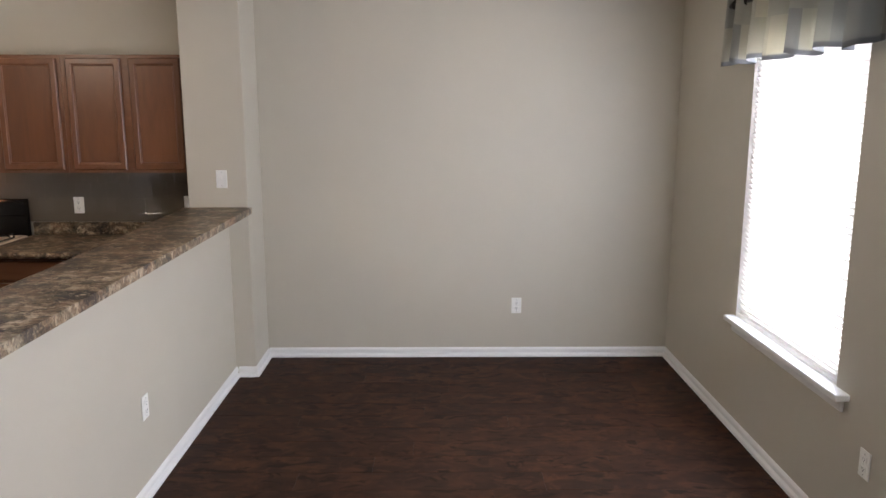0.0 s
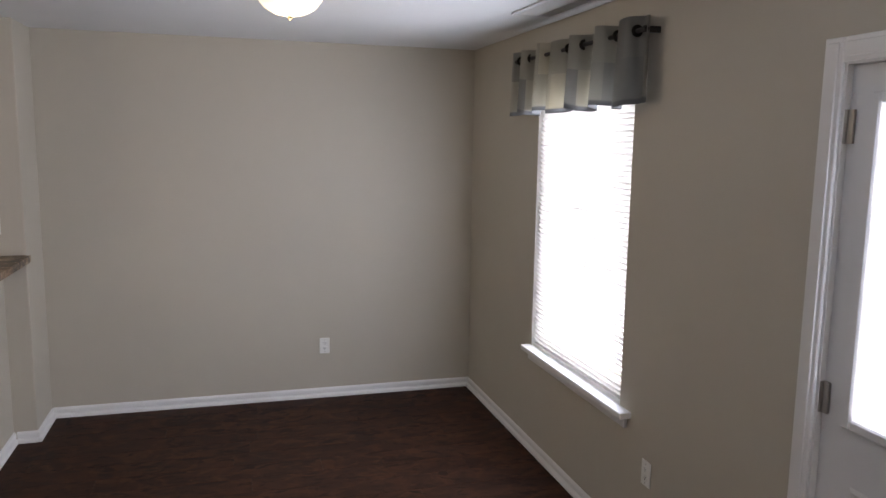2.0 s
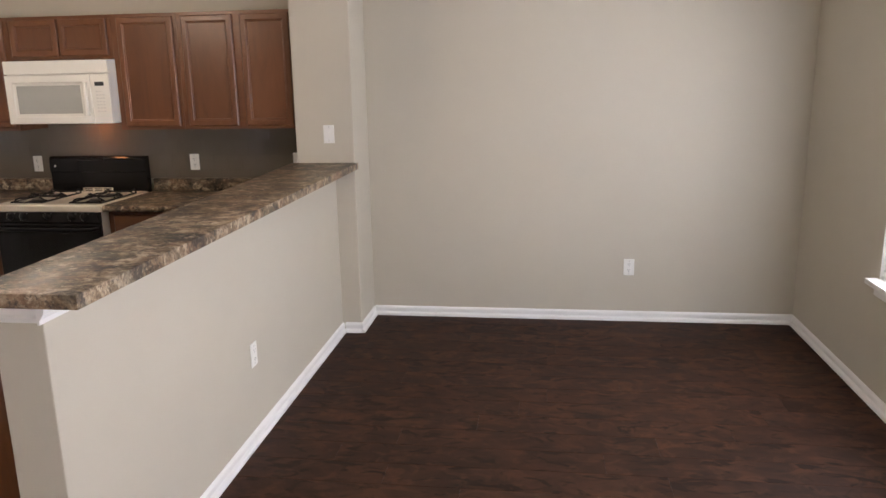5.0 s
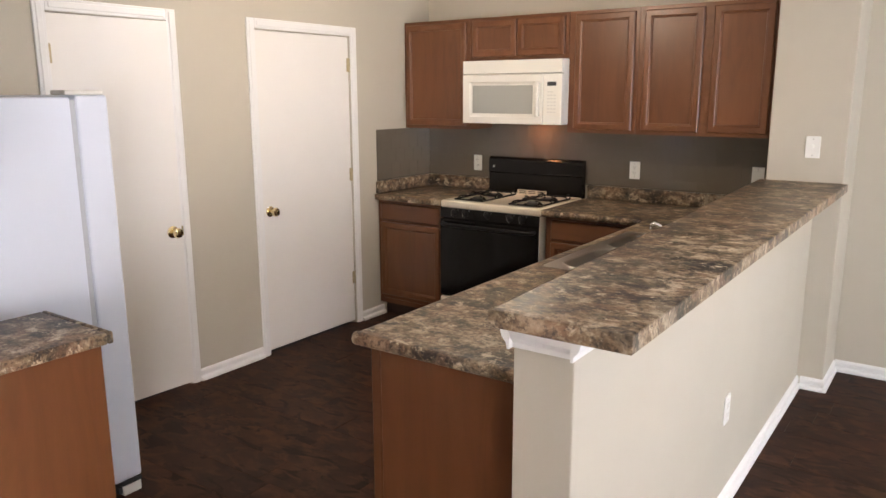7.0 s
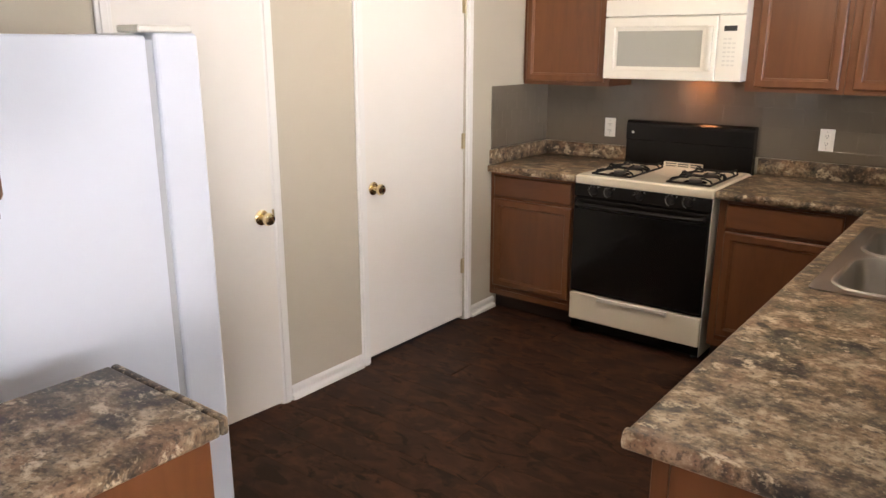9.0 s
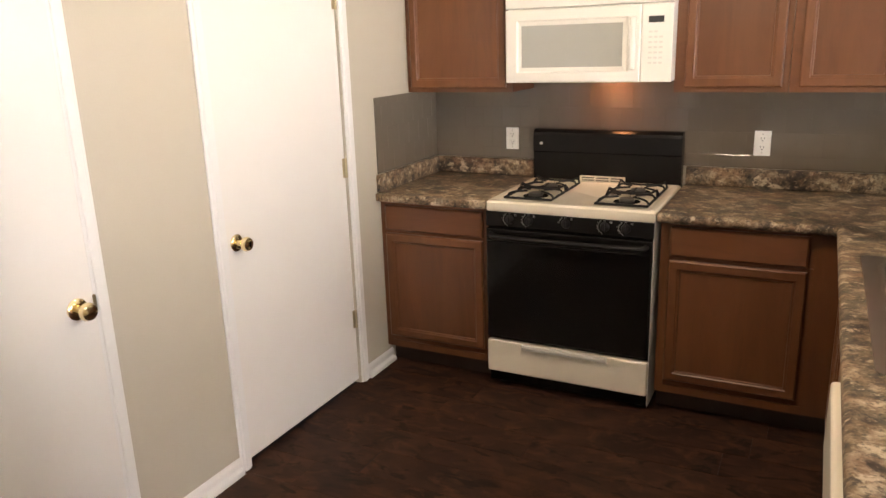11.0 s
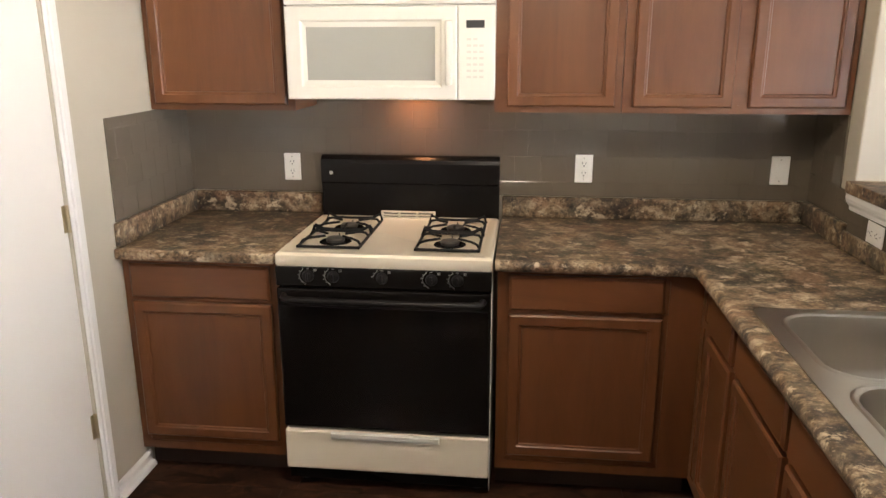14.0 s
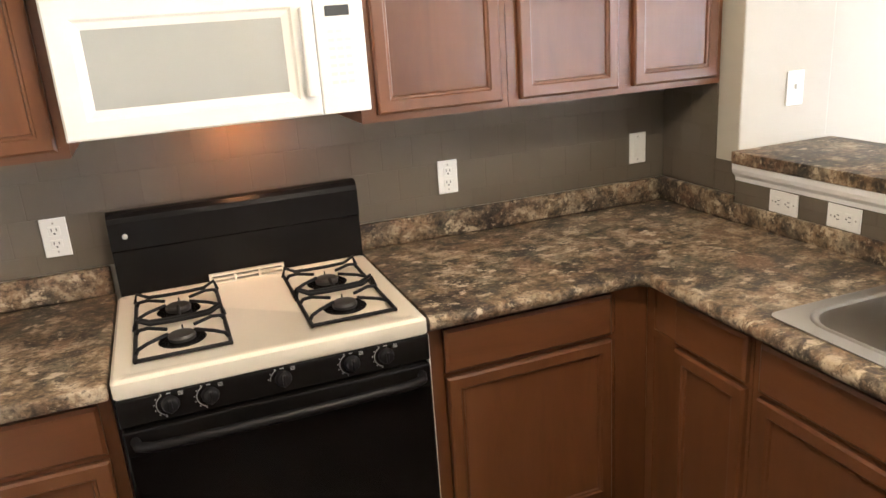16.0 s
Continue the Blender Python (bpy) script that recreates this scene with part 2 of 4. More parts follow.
link(CLOTH, cu.outputs["UV"], sep.inputs[0])
checks = mix(CLOTH, ramp(CLOTH, sep.outputs["Y"], [(0.020, (1, 1, 1)), (0.026, (0, 0, 0))]), ck.outputs["Color"], (0.20, 0.20, 0.20))
shade(CLOTH, "Base Color", mix(CLOTH, value_range(CLOTH, weave, 0, 0.25), checks, (0.26, 0.26, 0.24)))
bump(CLOTH, weave, 0.3, 0.001)
trans = node(CLOTH, "ShaderNodeBsdfTranslucent")
link(CLOTH, checks, trans.inputs["Color"])
ms = node(CLOTH, "ShaderNodeMixShader", Fac=0.50)
link(CLOTH, CLOTH.node_tree.nodes["Principled BSDF"].outputs[0], ms.inputs[1])
link(CLOTH, trans.outputs[0], ms.inputs[2])
link(CLOTH, ms.outputs[0], CLOTH.node_tree.nodes["Material Output"].inputs["Surface"])

LAMPG = material("lit_white_lamp_glass", (0.9, 0.85, 0.75), 0.4)
lb = LAMPG.node_tree.nodes["Principled BSDF"]
lb.inputs["Emission Color"].default_value, lb.inputs["Emission Strength"].default_value = (1.0, 0.80, 0.48, 1), 3.2
LENS = material("lit_microwave_lens", (0.9, 0.8, 0.6), 0.4)
lb = LENS.node_tree.nodes["Principled BSDF"]
lb.inputs["Emission Color"].default_value, lb.inputs["Emission Strength"].default_value = (1.0, 0.6, 0.3, 1), 4.0


# ---- building helpers ----
def thing(name, m, label, category, group="", kind=""):
    ob = new(name)
    ob.empty_display_size = 0.05
    ob.matrix_world = m
    return tagged(ob, label, category, group, kind)


def mesh_of(name, bm, mat, smooth=False):
    me = bpy.data.meshes.new(name)
    bm.normal_update()
    bm.to_mesh(me)
    bm.free()
    me.materials.append(mat)
    if smooth:
        me.polygons.foreach_set("use_smooth", [True] * len(me.polygons))
        me.set_sharp_from_angle(angle=radians(38))
    return me


def part(name, bm, mat, parent, label="", smooth=False):
    ob = new(name, mesh_of(name, bm, mat, smooth))
    ob.parent = parent
    if label:
        tagged(ob, label)
    return ob


def solid(name, bm, mat, label, category, group="", kind="", smooth=False):
    return tagged(new(name, mesh_of(name, bm, mat, smooth)), label, category, group, kind)


def add_box(bm, x0, x1, y0, y1, z0, z1, bevel=0.0, segments=1):
    vs = bmesh.ops.create_cube(bm, size=1.0)["verts"]
    for v in vs:
        v.co = Vector(((x0 + x1) / 2 + v.co.x * (x1 - x0), (y0 + y1) / 2 + v.co.y * (y1 - y0), (z0 + z1) / 2 + v.co.z * (z1 - z0)))
    if bevel:
        es = {e for v in vs for e in v.link_edges}
        bmesh.ops.bevel(bm, geom=list(es), offset=bevel, segments=segments, affect="EDGES", profile=0.5)
    return bm


def box(*a, **k):
    return add_box(bmesh.new(), *a, **k)


def add_cyl(bm, p, axis, r0, r1, length, seg=20):
    """A cone frustum whose base centre is p, along axis."""
    turn = Vector((0, 0, 1)).rotation_difference(Vector(axis)).to_matrix().to_4x4()
    m = Matrix.Translation(p) @ turn @ Matrix.Translation((0, 0, length / 2))
    bmesh.ops.create_cone(bm, cap_ends=True, segments=seg, radius1=r0, radius2=r1, depth=length, matrix=m)
    return bm


def add_lathe(bm, p, axis, profile, seg=24):
    """Turns a profile of (radius, height) pairs about axis through p."""
    turn = Matrix.Translation(p) @ Vector((0, 0, 1)).rotation_difference(Vector(axis)).to_matrix().to_4x4()
    rings = []
    for r, h in profile:
        rings.append([bm.verts.new(turn @ Vector((r * math.cos(2 * math.pi * i / seg), r * math.sin(2 * math.pi * i / seg), h))) for i in range(seg)])
    for lo, hi in zip(rings, rings[1:]):
        for i in range(seg):
            bm.faces.new((lo[i], lo[(i + 1) % seg], hi[(i + 1) % seg], hi[i]))
    for ring, flip in ((rings[0], True), (rings[-1], False)):
        bm.faces.new(ring[::-1] if flip else ring)
    return bm


def add_tube(bm, pts, r, seg=8):
    """A round bar along points."""
    pts = [Vector(p) for p in pts]
    rings = []
    for i, p in enumerate(pts):
        way = (pts[min(i + 1, len(pts) - 1)] - pts[max(i - 1, 0)]).normalized()
        side = way.orthogonal().normalized() if abs(way.z) > 0.9 else way.cross(Vector((0, 0, 1))).normalized()
        up = side.cross(way)
        rings.append([bm.verts.new(p + r * (math.cos(t) * side + math.sin(t) * up)) for t in [2 * math.pi * k / seg for k in range(seg)]])
    for lo, hi in zip(rings, rings[1:]):
        for k in range(seg):
            bm.faces.new((lo[k], lo[(k + 1) % seg], hi[(k + 1) % seg], hi[k]))
    bm.faces.new(rings[0][::-1])
    bm.faces.new(rings[-1])
    return bm


def add_rings(bm, loops, cap=True, back=False):
    """Skins rectangles (x0, x1, z0, z1, y) one after another; the last is closed."""
    rings = [[bm.verts.new(v) for v in ((x0, y, z0), (x1, y, z0), (x1, y, z1), (x0, y, z1))] for x0, x1, z0, z1, y in loops]
    for lo, hi in zip(rings, rings[1:]):
        for i in range(4):
            bm.faces.new((lo[i], lo[(i + 1) % 4], hi[(i + 1) % 4], hi[i]))
    if cap:
        bm.faces.new(rings[-1])
    if back:
        bm.faces.new(rings[0][::-1])
    return bm


def extrude_profile(profile, a, b, inward):
    """A strip from a to b (floor points) with a profile of (out, up) pairs; inward is the side it stands out to."""
    bm = bmesh.new()
    a, b, n = Vector((*a, 0)), Vector((*b, 0)), Vector((*inward, 0))
    ends = [[bm.verts.new(p + n * o + Vector((0, 0, u))) for o, u in profile] for p in (a, b)]
    k = len(profile)
    for i in range(k):
        bm.faces.new((ends[0][i], ends[0][(i + 1) % k], ends[1][(i + 1) % k], ends[1][i]))
    bm.faces.new(ends[0][::-1])
    bm.faces.new(ends[1])
    bmesh.ops.recalc_face_normals(bm, faces=bm.faces)
    return bm


# ---- the plan: dining room x 0 to 2.91, kitchen x -2.99 to -0.29 ----
WX, EX, NY, SY, CZ = -2.992, 2.91, 5.50, -3.0, 2.53
HALF0, HALF1, HEND = -0.292, -0.137, 2.14
SKEW = 0.034
STUB0, STUB1, STUBY = -0.392, -0.006, 5.095
PEN = -0.965          # nose of the peninsula's counter
FACE = 4.84           # fronts of the base cabinets on the north wall
UPF = 5.175           # fronts of the wall cabinets

solid("wall_north", box(WX - 0.12, EX + 0.14, NY, NY + 0.12, 0, CZ), WALL, "greige painted wall behind kitchen and dining area", "wall", kind="structure")
bm = bmesh.new()
WIN = (3.208, 4.285, 0.650, 2.15)
DOR = (1.11, 2.03, 0.0, 2.12)
PAT = (-2.85, -1.25, 0.12, 2.05)   # unseen living-room window, added for fill light; placed from glints in the tiles
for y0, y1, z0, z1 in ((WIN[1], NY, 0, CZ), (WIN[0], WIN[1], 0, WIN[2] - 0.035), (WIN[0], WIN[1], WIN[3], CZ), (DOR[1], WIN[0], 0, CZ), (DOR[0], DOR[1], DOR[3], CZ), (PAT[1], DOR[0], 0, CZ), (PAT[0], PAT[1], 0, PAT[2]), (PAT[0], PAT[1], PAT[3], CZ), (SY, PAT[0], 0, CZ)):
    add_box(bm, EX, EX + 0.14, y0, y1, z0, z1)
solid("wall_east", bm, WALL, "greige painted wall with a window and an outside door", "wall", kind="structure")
bm = bmesh.new()
D1 = (2.545, 3.165, 2.005)
D2 = (3.765, 4.585, 2.005)
for y0, y1, z0, z1 in ((SY, D1[0], 0, CZ), (D1[0], D1[1], D1[2], CZ), (D1[1], D2[0], 0, CZ), (D2[0], D2[1], D2[2], CZ), (D2[1], NY, 0, CZ)):
    add_box(bm, WX - 0.12, WX, y0, y1, z0, z1)
solid("wall_west", bm, WALL, "greige painted kitchen wall with two closet doors", "wall", kind="structure")
# unseen backing, added to keep outside light out of the door gaps
solid("wall_closets", box(WX - 0.75, WX - 0.70, 2.2, 5.0, 0, CZ), WALL, "unseen wall added behind the closets to block outside light", "wall", kind="structure")
solid("wall_south", box(WX - 0.12, EX + 0.14, SY - 0.12, SY, 0, CZ), WALL, "greige painted wall of the living area", "wall", kind="structure")
solid("wall_behind_fridge", box(WX, -1.575, 1.15, 1.27, 0, CZ), WALL, "greige painted wall end behind the fridge and cabinets", "wall", kind="structure")
solid("wall_stub", box(STUB0, STUB1, STUBY, NY, 0, CZ, bevel=0.006, segments=2), WALL, "greige painted wall stub between kitchen and dining area", "wall", kind="structure")


def askew(bm):
    """The kitchen side of the half wall and bar runs slightly out of square, as built."""
    for v in bm.verts:
        if v.co.x < -0.25:
            v.co.x -= SKEW * (v.co.y - HEND)
    return bm


solid("half_wall", askew(box(HALF0, HALF1, HEND, STUBY, 0, 1.118, bevel=0.004, segments=2)), WALL, "greige painted half wall under the breakfast bar", "half wall", kind="structure")
solid("ceiling", box(WX - 0.8, EX + 0.14, SY - 0.12, NY + 0.12, CZ, CZ + 0.12), CEIL, "white textured ceiling", "ceiling", kind="structure")
ground_bm = box(-60, 60, -60, 60, -0.16, -0.15)
GROUND = painted("outdoor_ground", (0.16, 0.17, 0.10), 0.9)
solid("ground", ground_bm, GROUND, "plain ground outside the house", "ground", kind="structure")

solid("backdrop", box(EX + 1.6, EX + 1.65, -5.0, 7.5, -0.149, 4.5), HAZE, "plain bright hazy daylight outside the window", "backdrop", kind="structure")

# white trim under the bar top, on both sides and round the end of the half wall
bm = bmesh.new()
cap_profile = [(0.0, 1.058), (0.006, 1.058), (0.008, 1.072), (0.020, 1.086), (0.024, 1.100), (0.024, 1.1175), (0.0, 1.1175)]
for a, b, n in (((HALF1, HEND - 0.024), (HALF1, STUBY), (1, 0)), ((HALF0, HEND - 0.024), (HALF0, STUBY), (-1, 0)), ((HALF0, HEND), (HALF1, HEND), (0, -1))):
    other = extrude_profile(cap_profile, a, b, n)
    me = bpy.data.meshes.new("tmp")
    other.to_mesh(me)
    other.free()
    bm.from_mesh(me)
    bpy.data.meshes.remove(me)
solid("trim", askew(bm), TRIM, "white moulding under the bar top on the half wall", "trim", kind="structure")

BASE = [(0.0, 0.0), (0.024, 0.0), (0.024, 0.012), (0.020, 0.020), (0.010, 0.0240), (0.004, 0.028), (0.012, 0.033), (0.012, 0.056), (0.005, 0.067), (0.0, 0.069)]
for a, b, n in (((0.0, NY), (EX, NY), (0, -1)), ((EX, DOR[1] + 0.075), (EX, NY - 0.018), (-1, 0)), ((STUB1, STUBY - 0.018), (STUB1, NY - 0.018), (1, 0)),
                ((HALF1 + 0.018, STUBY), (STUB1, STUBY), (0, -1)), ((HALF1, HEND), (HALF1, STUBY), (1, 0)), ((EX, SY + 0.024), (EX, DOR[0] - 0.075), (-1, 0)),
                ((WX, 3.228), (WX, 3.702), (1, 0)), ((WX, 4.648), (WX, 4.90), (1, 0)), ((WX, 2.28), (WX, 2.475), (1, 0)), ((WX, SY), (EX, SY), (0, 1))):
    solid("baseboard", extrude_profile(BASE, a, b, n), TRIM, "white painted wooden baseboard along the wall", "baseboard", "baseboards", "structure")


# ---- doors ----
def closet_door(name, y0, y1, top, knob_at_south, label, kz, ajar=0.0):
    d = thing(name, Matrix.Translation((WX, 0, 0)), label, "door", "closet doors", "structure")
    leaf = [part("slab", box(-0.045, -0.008, y0 + 0.003, y1 - 0.003, 0.022, top - 0.003, bevel=0.002), DOORP, d)]
    jamb = bmesh.new()
    add_box(jamb, -0.115, -0.046, y0, y0 + 0.016, 0, top)
    add_box(jamb, -0.115, -0.046, y1 - 0.016, y1, 0, top)
    part("jamb", jamb, TRIM, d)
    w = 0.062
    for x0, x1, z0, z1 in ((y0 - w, y0 - 0.004, 0, top + w), (y1 + 0.004, y1 + w, 0, top + w), (y0 - 0.004, y1 + 0.004, top + 0.004, top + w)):
        c = bmesh.new()
        add_box(c, 0, 0.012, x0, x1, z0, z1, bevel=0.003)
        inset = 0.014
        add_box(c, 0.011, 0.018, x0 + inset, x1 - inset, z0 + (inset if z0 > 0 else 0), z1 - inset, bevel=0.003)
        part("casing", c, TRIM, d, "white painted casing")
    ky = y0 + 0.062 if knob_at_south else y1 - 0.062
    k = part("knob", add_lathe(bmesh.new(), (-0.008, ky, kz), (1, 0, 0), [(0.014, 0.004), (0.011, 0.024), (0.016, 0.032), (0.026, 0.042), (0.028, 0.052), (0.024, 0.062), (0.010, 0.066)], 28), BRASS, d, "polished brass round knob", True)
    ros = part("rosette", add_lathe(bmesh.new(), (-0.008, ky, kz), (1, 0, 0), [(0.033, 0.0), (0.033, 0.004), (0.027, 0.009), (0.014, 0.010)], 28), BRASS, k, "", True)
    latch = part("latch", box(-0.03, -0.004, (y0 - 0.001) if knob_at_south else (y1 - 0.008), (y0 + 0.008) if knob_at_south else (y1 + 0.001), kz - 0.027, kz + 0.027), DULLB, d, "brass latch plate")
    hy = y1 - 0.002 if knob_at_south else y0 + 0.002
    for hz in (0.34, 1.08, 1.82):
        h = bmesh.new()
        add_cyl(h, (-0.002, hy, hz - 0.045), (0, 0, 1), 0.006, 0.006, 0.09, 10)
        add_box(h, -0.0085, -0.0055, hy - 0.020, hy + 0.012, hz - 0.044, hz + 0.044)
        part("hinge", h, DULLB, d, "dull brass hinge")
    if ajar:
        pivot = Matrix.Translation((-0.002, hy, 0))
        for ob in leaf + [k, ros, latch]:
            ob.data.transform(pivot @ Matrix.Rotation(radians(ajar), 4, "Z") @ pivot.inverted())
    return d


closet_door("door_1", *D1, False, "white flush closet door standing slightly ajar", 0.900, ajar=-3.4)
closet_door("door_2", *D2, True, "closed white flush pantry door with a brass knob", 0.915)

d = thing("door_3", Matrix.Translation((EX, 0, 0)), "white outside door with a bright glazed upper half", "door", kind="structure")
dy0, dy1 = DOR[0] + 0.02, DOR[1] - 0.012
LY0, LY1, LZ0, LZ1 = 1.255, 1.905, 1.06, 2.00
bm = bmesh.new()
for y0, y1, z0, z1 in ((dy0, LY0, 0.02, DOR[3] - 0.012), (LY1, dy1, 0.02, DOR[3] - 0.012), (LY0, LY1, 0.02, LZ0), (LY0, LY1, LZ1, DOR[3] - 0.012)):
    add_box(bm, 0.022, 0.066, y0, y1, z0, z1)
part("slab", bm, EXTDOOR, d)
bm = bmesh.new()
for y0, y1, z0, z1 in ((LY0 - 0.028, LY0 + 0.004, LZ0 - 0.028, LZ1 + 0.028), (LY1 - 0.004, LY1 + 0.028, LZ0 - 0.028, LZ1 + 0.028), (LY0 + 0.004, LY1 - 0.004, LZ0 - 0.028, LZ0 + 0.004), (LY0 + 0.004, LY1 - 0.004, LZ1 - 0.004, LZ1 + 0.028)):
    add_box(bm, 0.008, 0.0218, y0, y1, z0, z1, bevel=0.005)
part("lite_frame", bm, EXTDOOR, d, "white moulded frame round the glass")
gp = part("pane", box(0.046, 0.050, LY0, LY1, LZ0, LZ1), GLASS, d, "clear glass pane")
gp.visible_shadow = False
for i in range(36):
    z = LZ0 + 0.015 + i * 0.0262
    s = bmesh.new()
    add_box(s, 0.024, 0.044, LY0 + 0.012, LY1 - 0.012, z, z + 0.0012)
    bmesh.ops.rotate(s, verts=s.verts, cent=(0.034, 0, z), matrix=Matrix.Rotation(radians(35), 3, "Y"))
    part("slat", s, BLIND, d)
for y0, y1 in ((dy0 + 0.13, (dy0 + dy1) / 2 - 0.05), ((dy0 + dy1) / 2 + 0.05, dy1 - 0.13)):
    bm = add_rings(bmesh.new(), [(-y1, -y0, 0.22, 0.86, -0.0217), (-y1 + 0.012, -y0 - 0.012, 0.232, 0.848, -0.014), (-y1 + 0.03, -y0 - 0.03, 0.25, 0.83, -0.0205), (-y1 + 0.05, -y0 - 0.05, 0.27, 0.81, -0.016)])
    bmesh.ops.rotate(bm, verts=bm.verts, cent=(0, 0, 0), matrix=Matrix.Rotation(radians(-90), 3, "Z"))
    for v in bm.verts:
        v.co.x = abs(v.co.x)
        v.co.y = abs(v.co.y)
    bmesh.ops.recalc_face_normals(bm, faces=bm.faces)
    part("raised_panel", bm, EXTDOOR, d)
bm = bmesh.new()
add_box(bm, -0.001, 0.13, DOR[1] - 0.012, DOR[1], 0, DOR[3])
add_box(bm, -0.001, 0.13, DOR[0], DOR[0] + 0.018, 0, DOR[3])
add_box(bm, -0.001, 0.13, DOR[0] + 0.018, DOR[1] - 0.012, DOR[3] - 0.010, DOR[3])
part("jamb", bm, TRIM, d)
for y0, y1, z0, z1 in ((DOR[0] - 0.07, DOR[0] + 0.004, 0, DOR[3] + 0.07), (DOR[1] - 0.004, DOR[1] + 0.07, 0, DOR[3] + 0.07), (DOR[0] + 0.004, DOR[1] - 0.004, DOR[3] - 0.004, DOR[3] + 0.07)):
    c = bmesh.new()
    add_box(c, -0.013, -0.001, y0, y1, z0, z1, bevel=0.003)
    add_box(c, -0.019, -0.012, y0 + 0.015, y1 - 0.015, z0 + (0.015 if z0 else 0), z1 - 0.015, bevel=0.003)
    part("casing", c, TRIM, d, "white painted casing")
for hz in (0.30, 1.10, 1.93):
    h = bmesh.new()
    add_cyl(h, (0.010, dy1 + 0.004, hz - 0.05), (0, 0, 1), 0.008, 0.008, 0.10, 12)
    add_box(h, 0.012, 0.021, dy1 - 0.026, dy1 + 0.002, hz - 0.05, hz + 0.05)
    part("hinge", h, NICKEL, d, "worn nickel hinge")
k = part("knob", add_lathe(bmesh.new(), (0.022, dy0 + 0.07, 0.95), (-1, 0, 0), [(0.030, 0), (0.030, 0.006), (0.012, 0.012), (0.012, 0.03), (0.026, 0.045), (0.026, 0.058), (0.008, 0.066)], 24), BRASS, d, "brass knob", True)

# ---- window with sill, blind and valance ----
w = thing("window_1", Matrix.Translation((EX, 0, 0)), "tall white window glowing with overcast daylight", "window", kind="structure")
y0, y1, z0, z1 = WIN
bm = bmesh.new()
add_box(bm, 0.075, 0.125, y0, y0 + 0.045, z0, z1)
add_box(bm, 0.075, 0.125, y1 - 0.045, y1, z0, z1)
add_box(bm, 0.075, 0.125, y0 + 0.045, y1 - 0.045, z0, z0 + 0.05)
add_box(bm, 0.075, 0.125, y0 + 0.045, y1 - 0.045, z1 - 0.05, z1)
part("window_frame", bm, TRIM, w)
p = part("pane", box(0.098, 0.102, y0 + 0.045, y1 - 0.045, z0 + 0.05, z1 - 0.05), GLASS, w, "clear glass pane")
p.visible_shadow = False
part("window_sill", box(-0.058, 0.074, y0 - 0.105, y1 + 0.035, z0 - 0.030, z0, bevel=0.006, segments=2), TRIM, w, "white painted window sill")
part("apron", box(-0.018, -0.001, y0 - 0.075, y1 + 0.010, z0 - 0.085, z0 - 0.0305, bevel=0.005, segments=2), TRIM, w, "white moulding under the sill")
liner = bmesh.new()
add_box(liner, 0.001, 0.0745, y0, y0 + 0.004, z0, z1)
add_box(liner, 0.001, 0.0745, y1 - 0.004, y1, z0, z1)
part("jamb_liner", liner, TRIM, w)
bl = thing("window_blind", Matrix.Translation((EX, 0, 0)), "lowered white slatted blind in the dining window", "blind")
part("head_rail", box(0.006, 0.046, y0 + 0.006, y1 - 0.006, z1 - 0.045, z1 - 0.001), BLIND, bl)
sm = None
for i in range(52):
    z = z0 + 0.035 + i * 0.0268
    if sm is None:
        s = bmesh.new()
        add_box(s, 0.004, 0.048, y0 + 0.005, y1 - 0.005, -0.001, 0.001)
        bmesh.ops.rotate(s, verts=s.verts, cent=(0.026, 0, 0), matrix=Matrix.Rotation(radians(52), 3, "Y"))
        sm = mesh_of("slat", s, BLIND)
    o = new("slat", sm)
    o.parent, o.location = bl, (0, 0, z)
part("bottom_rail", box(0.008, 0.044, y0 + 0.006, y1 - 0.006, z0 + 0.001, z0 + 0.020), BLIND, bl)

# added window, out of view; it houses the fill lamp
w = thing("window_2_unseen", Matrix.Translation((EX, 0, 0)), "unseen living-room window added to let in fill daylight", "window", kind="structure")
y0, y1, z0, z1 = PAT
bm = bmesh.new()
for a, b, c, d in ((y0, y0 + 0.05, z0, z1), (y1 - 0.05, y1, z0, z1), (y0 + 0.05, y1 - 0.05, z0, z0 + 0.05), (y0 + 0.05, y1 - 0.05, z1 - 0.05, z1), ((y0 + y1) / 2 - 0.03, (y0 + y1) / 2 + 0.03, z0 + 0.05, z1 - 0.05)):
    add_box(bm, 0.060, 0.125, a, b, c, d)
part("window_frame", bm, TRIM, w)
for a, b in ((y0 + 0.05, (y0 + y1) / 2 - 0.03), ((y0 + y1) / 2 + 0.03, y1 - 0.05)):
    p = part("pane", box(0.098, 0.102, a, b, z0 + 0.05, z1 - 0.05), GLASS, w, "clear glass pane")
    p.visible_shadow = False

va = thing("valance", Matrix.Translation((2.84, 0, 0)), "short checked grey and cream valance on grommets", "curtain")
VY0, VY1, VZ0, VZ1 = 3.02, 4.50, 2.035, 2.40
bm = bmesh.new()
uv = bm.loops.layers.uv.new("UVMap")
n, rows = 150, 9
grid = []
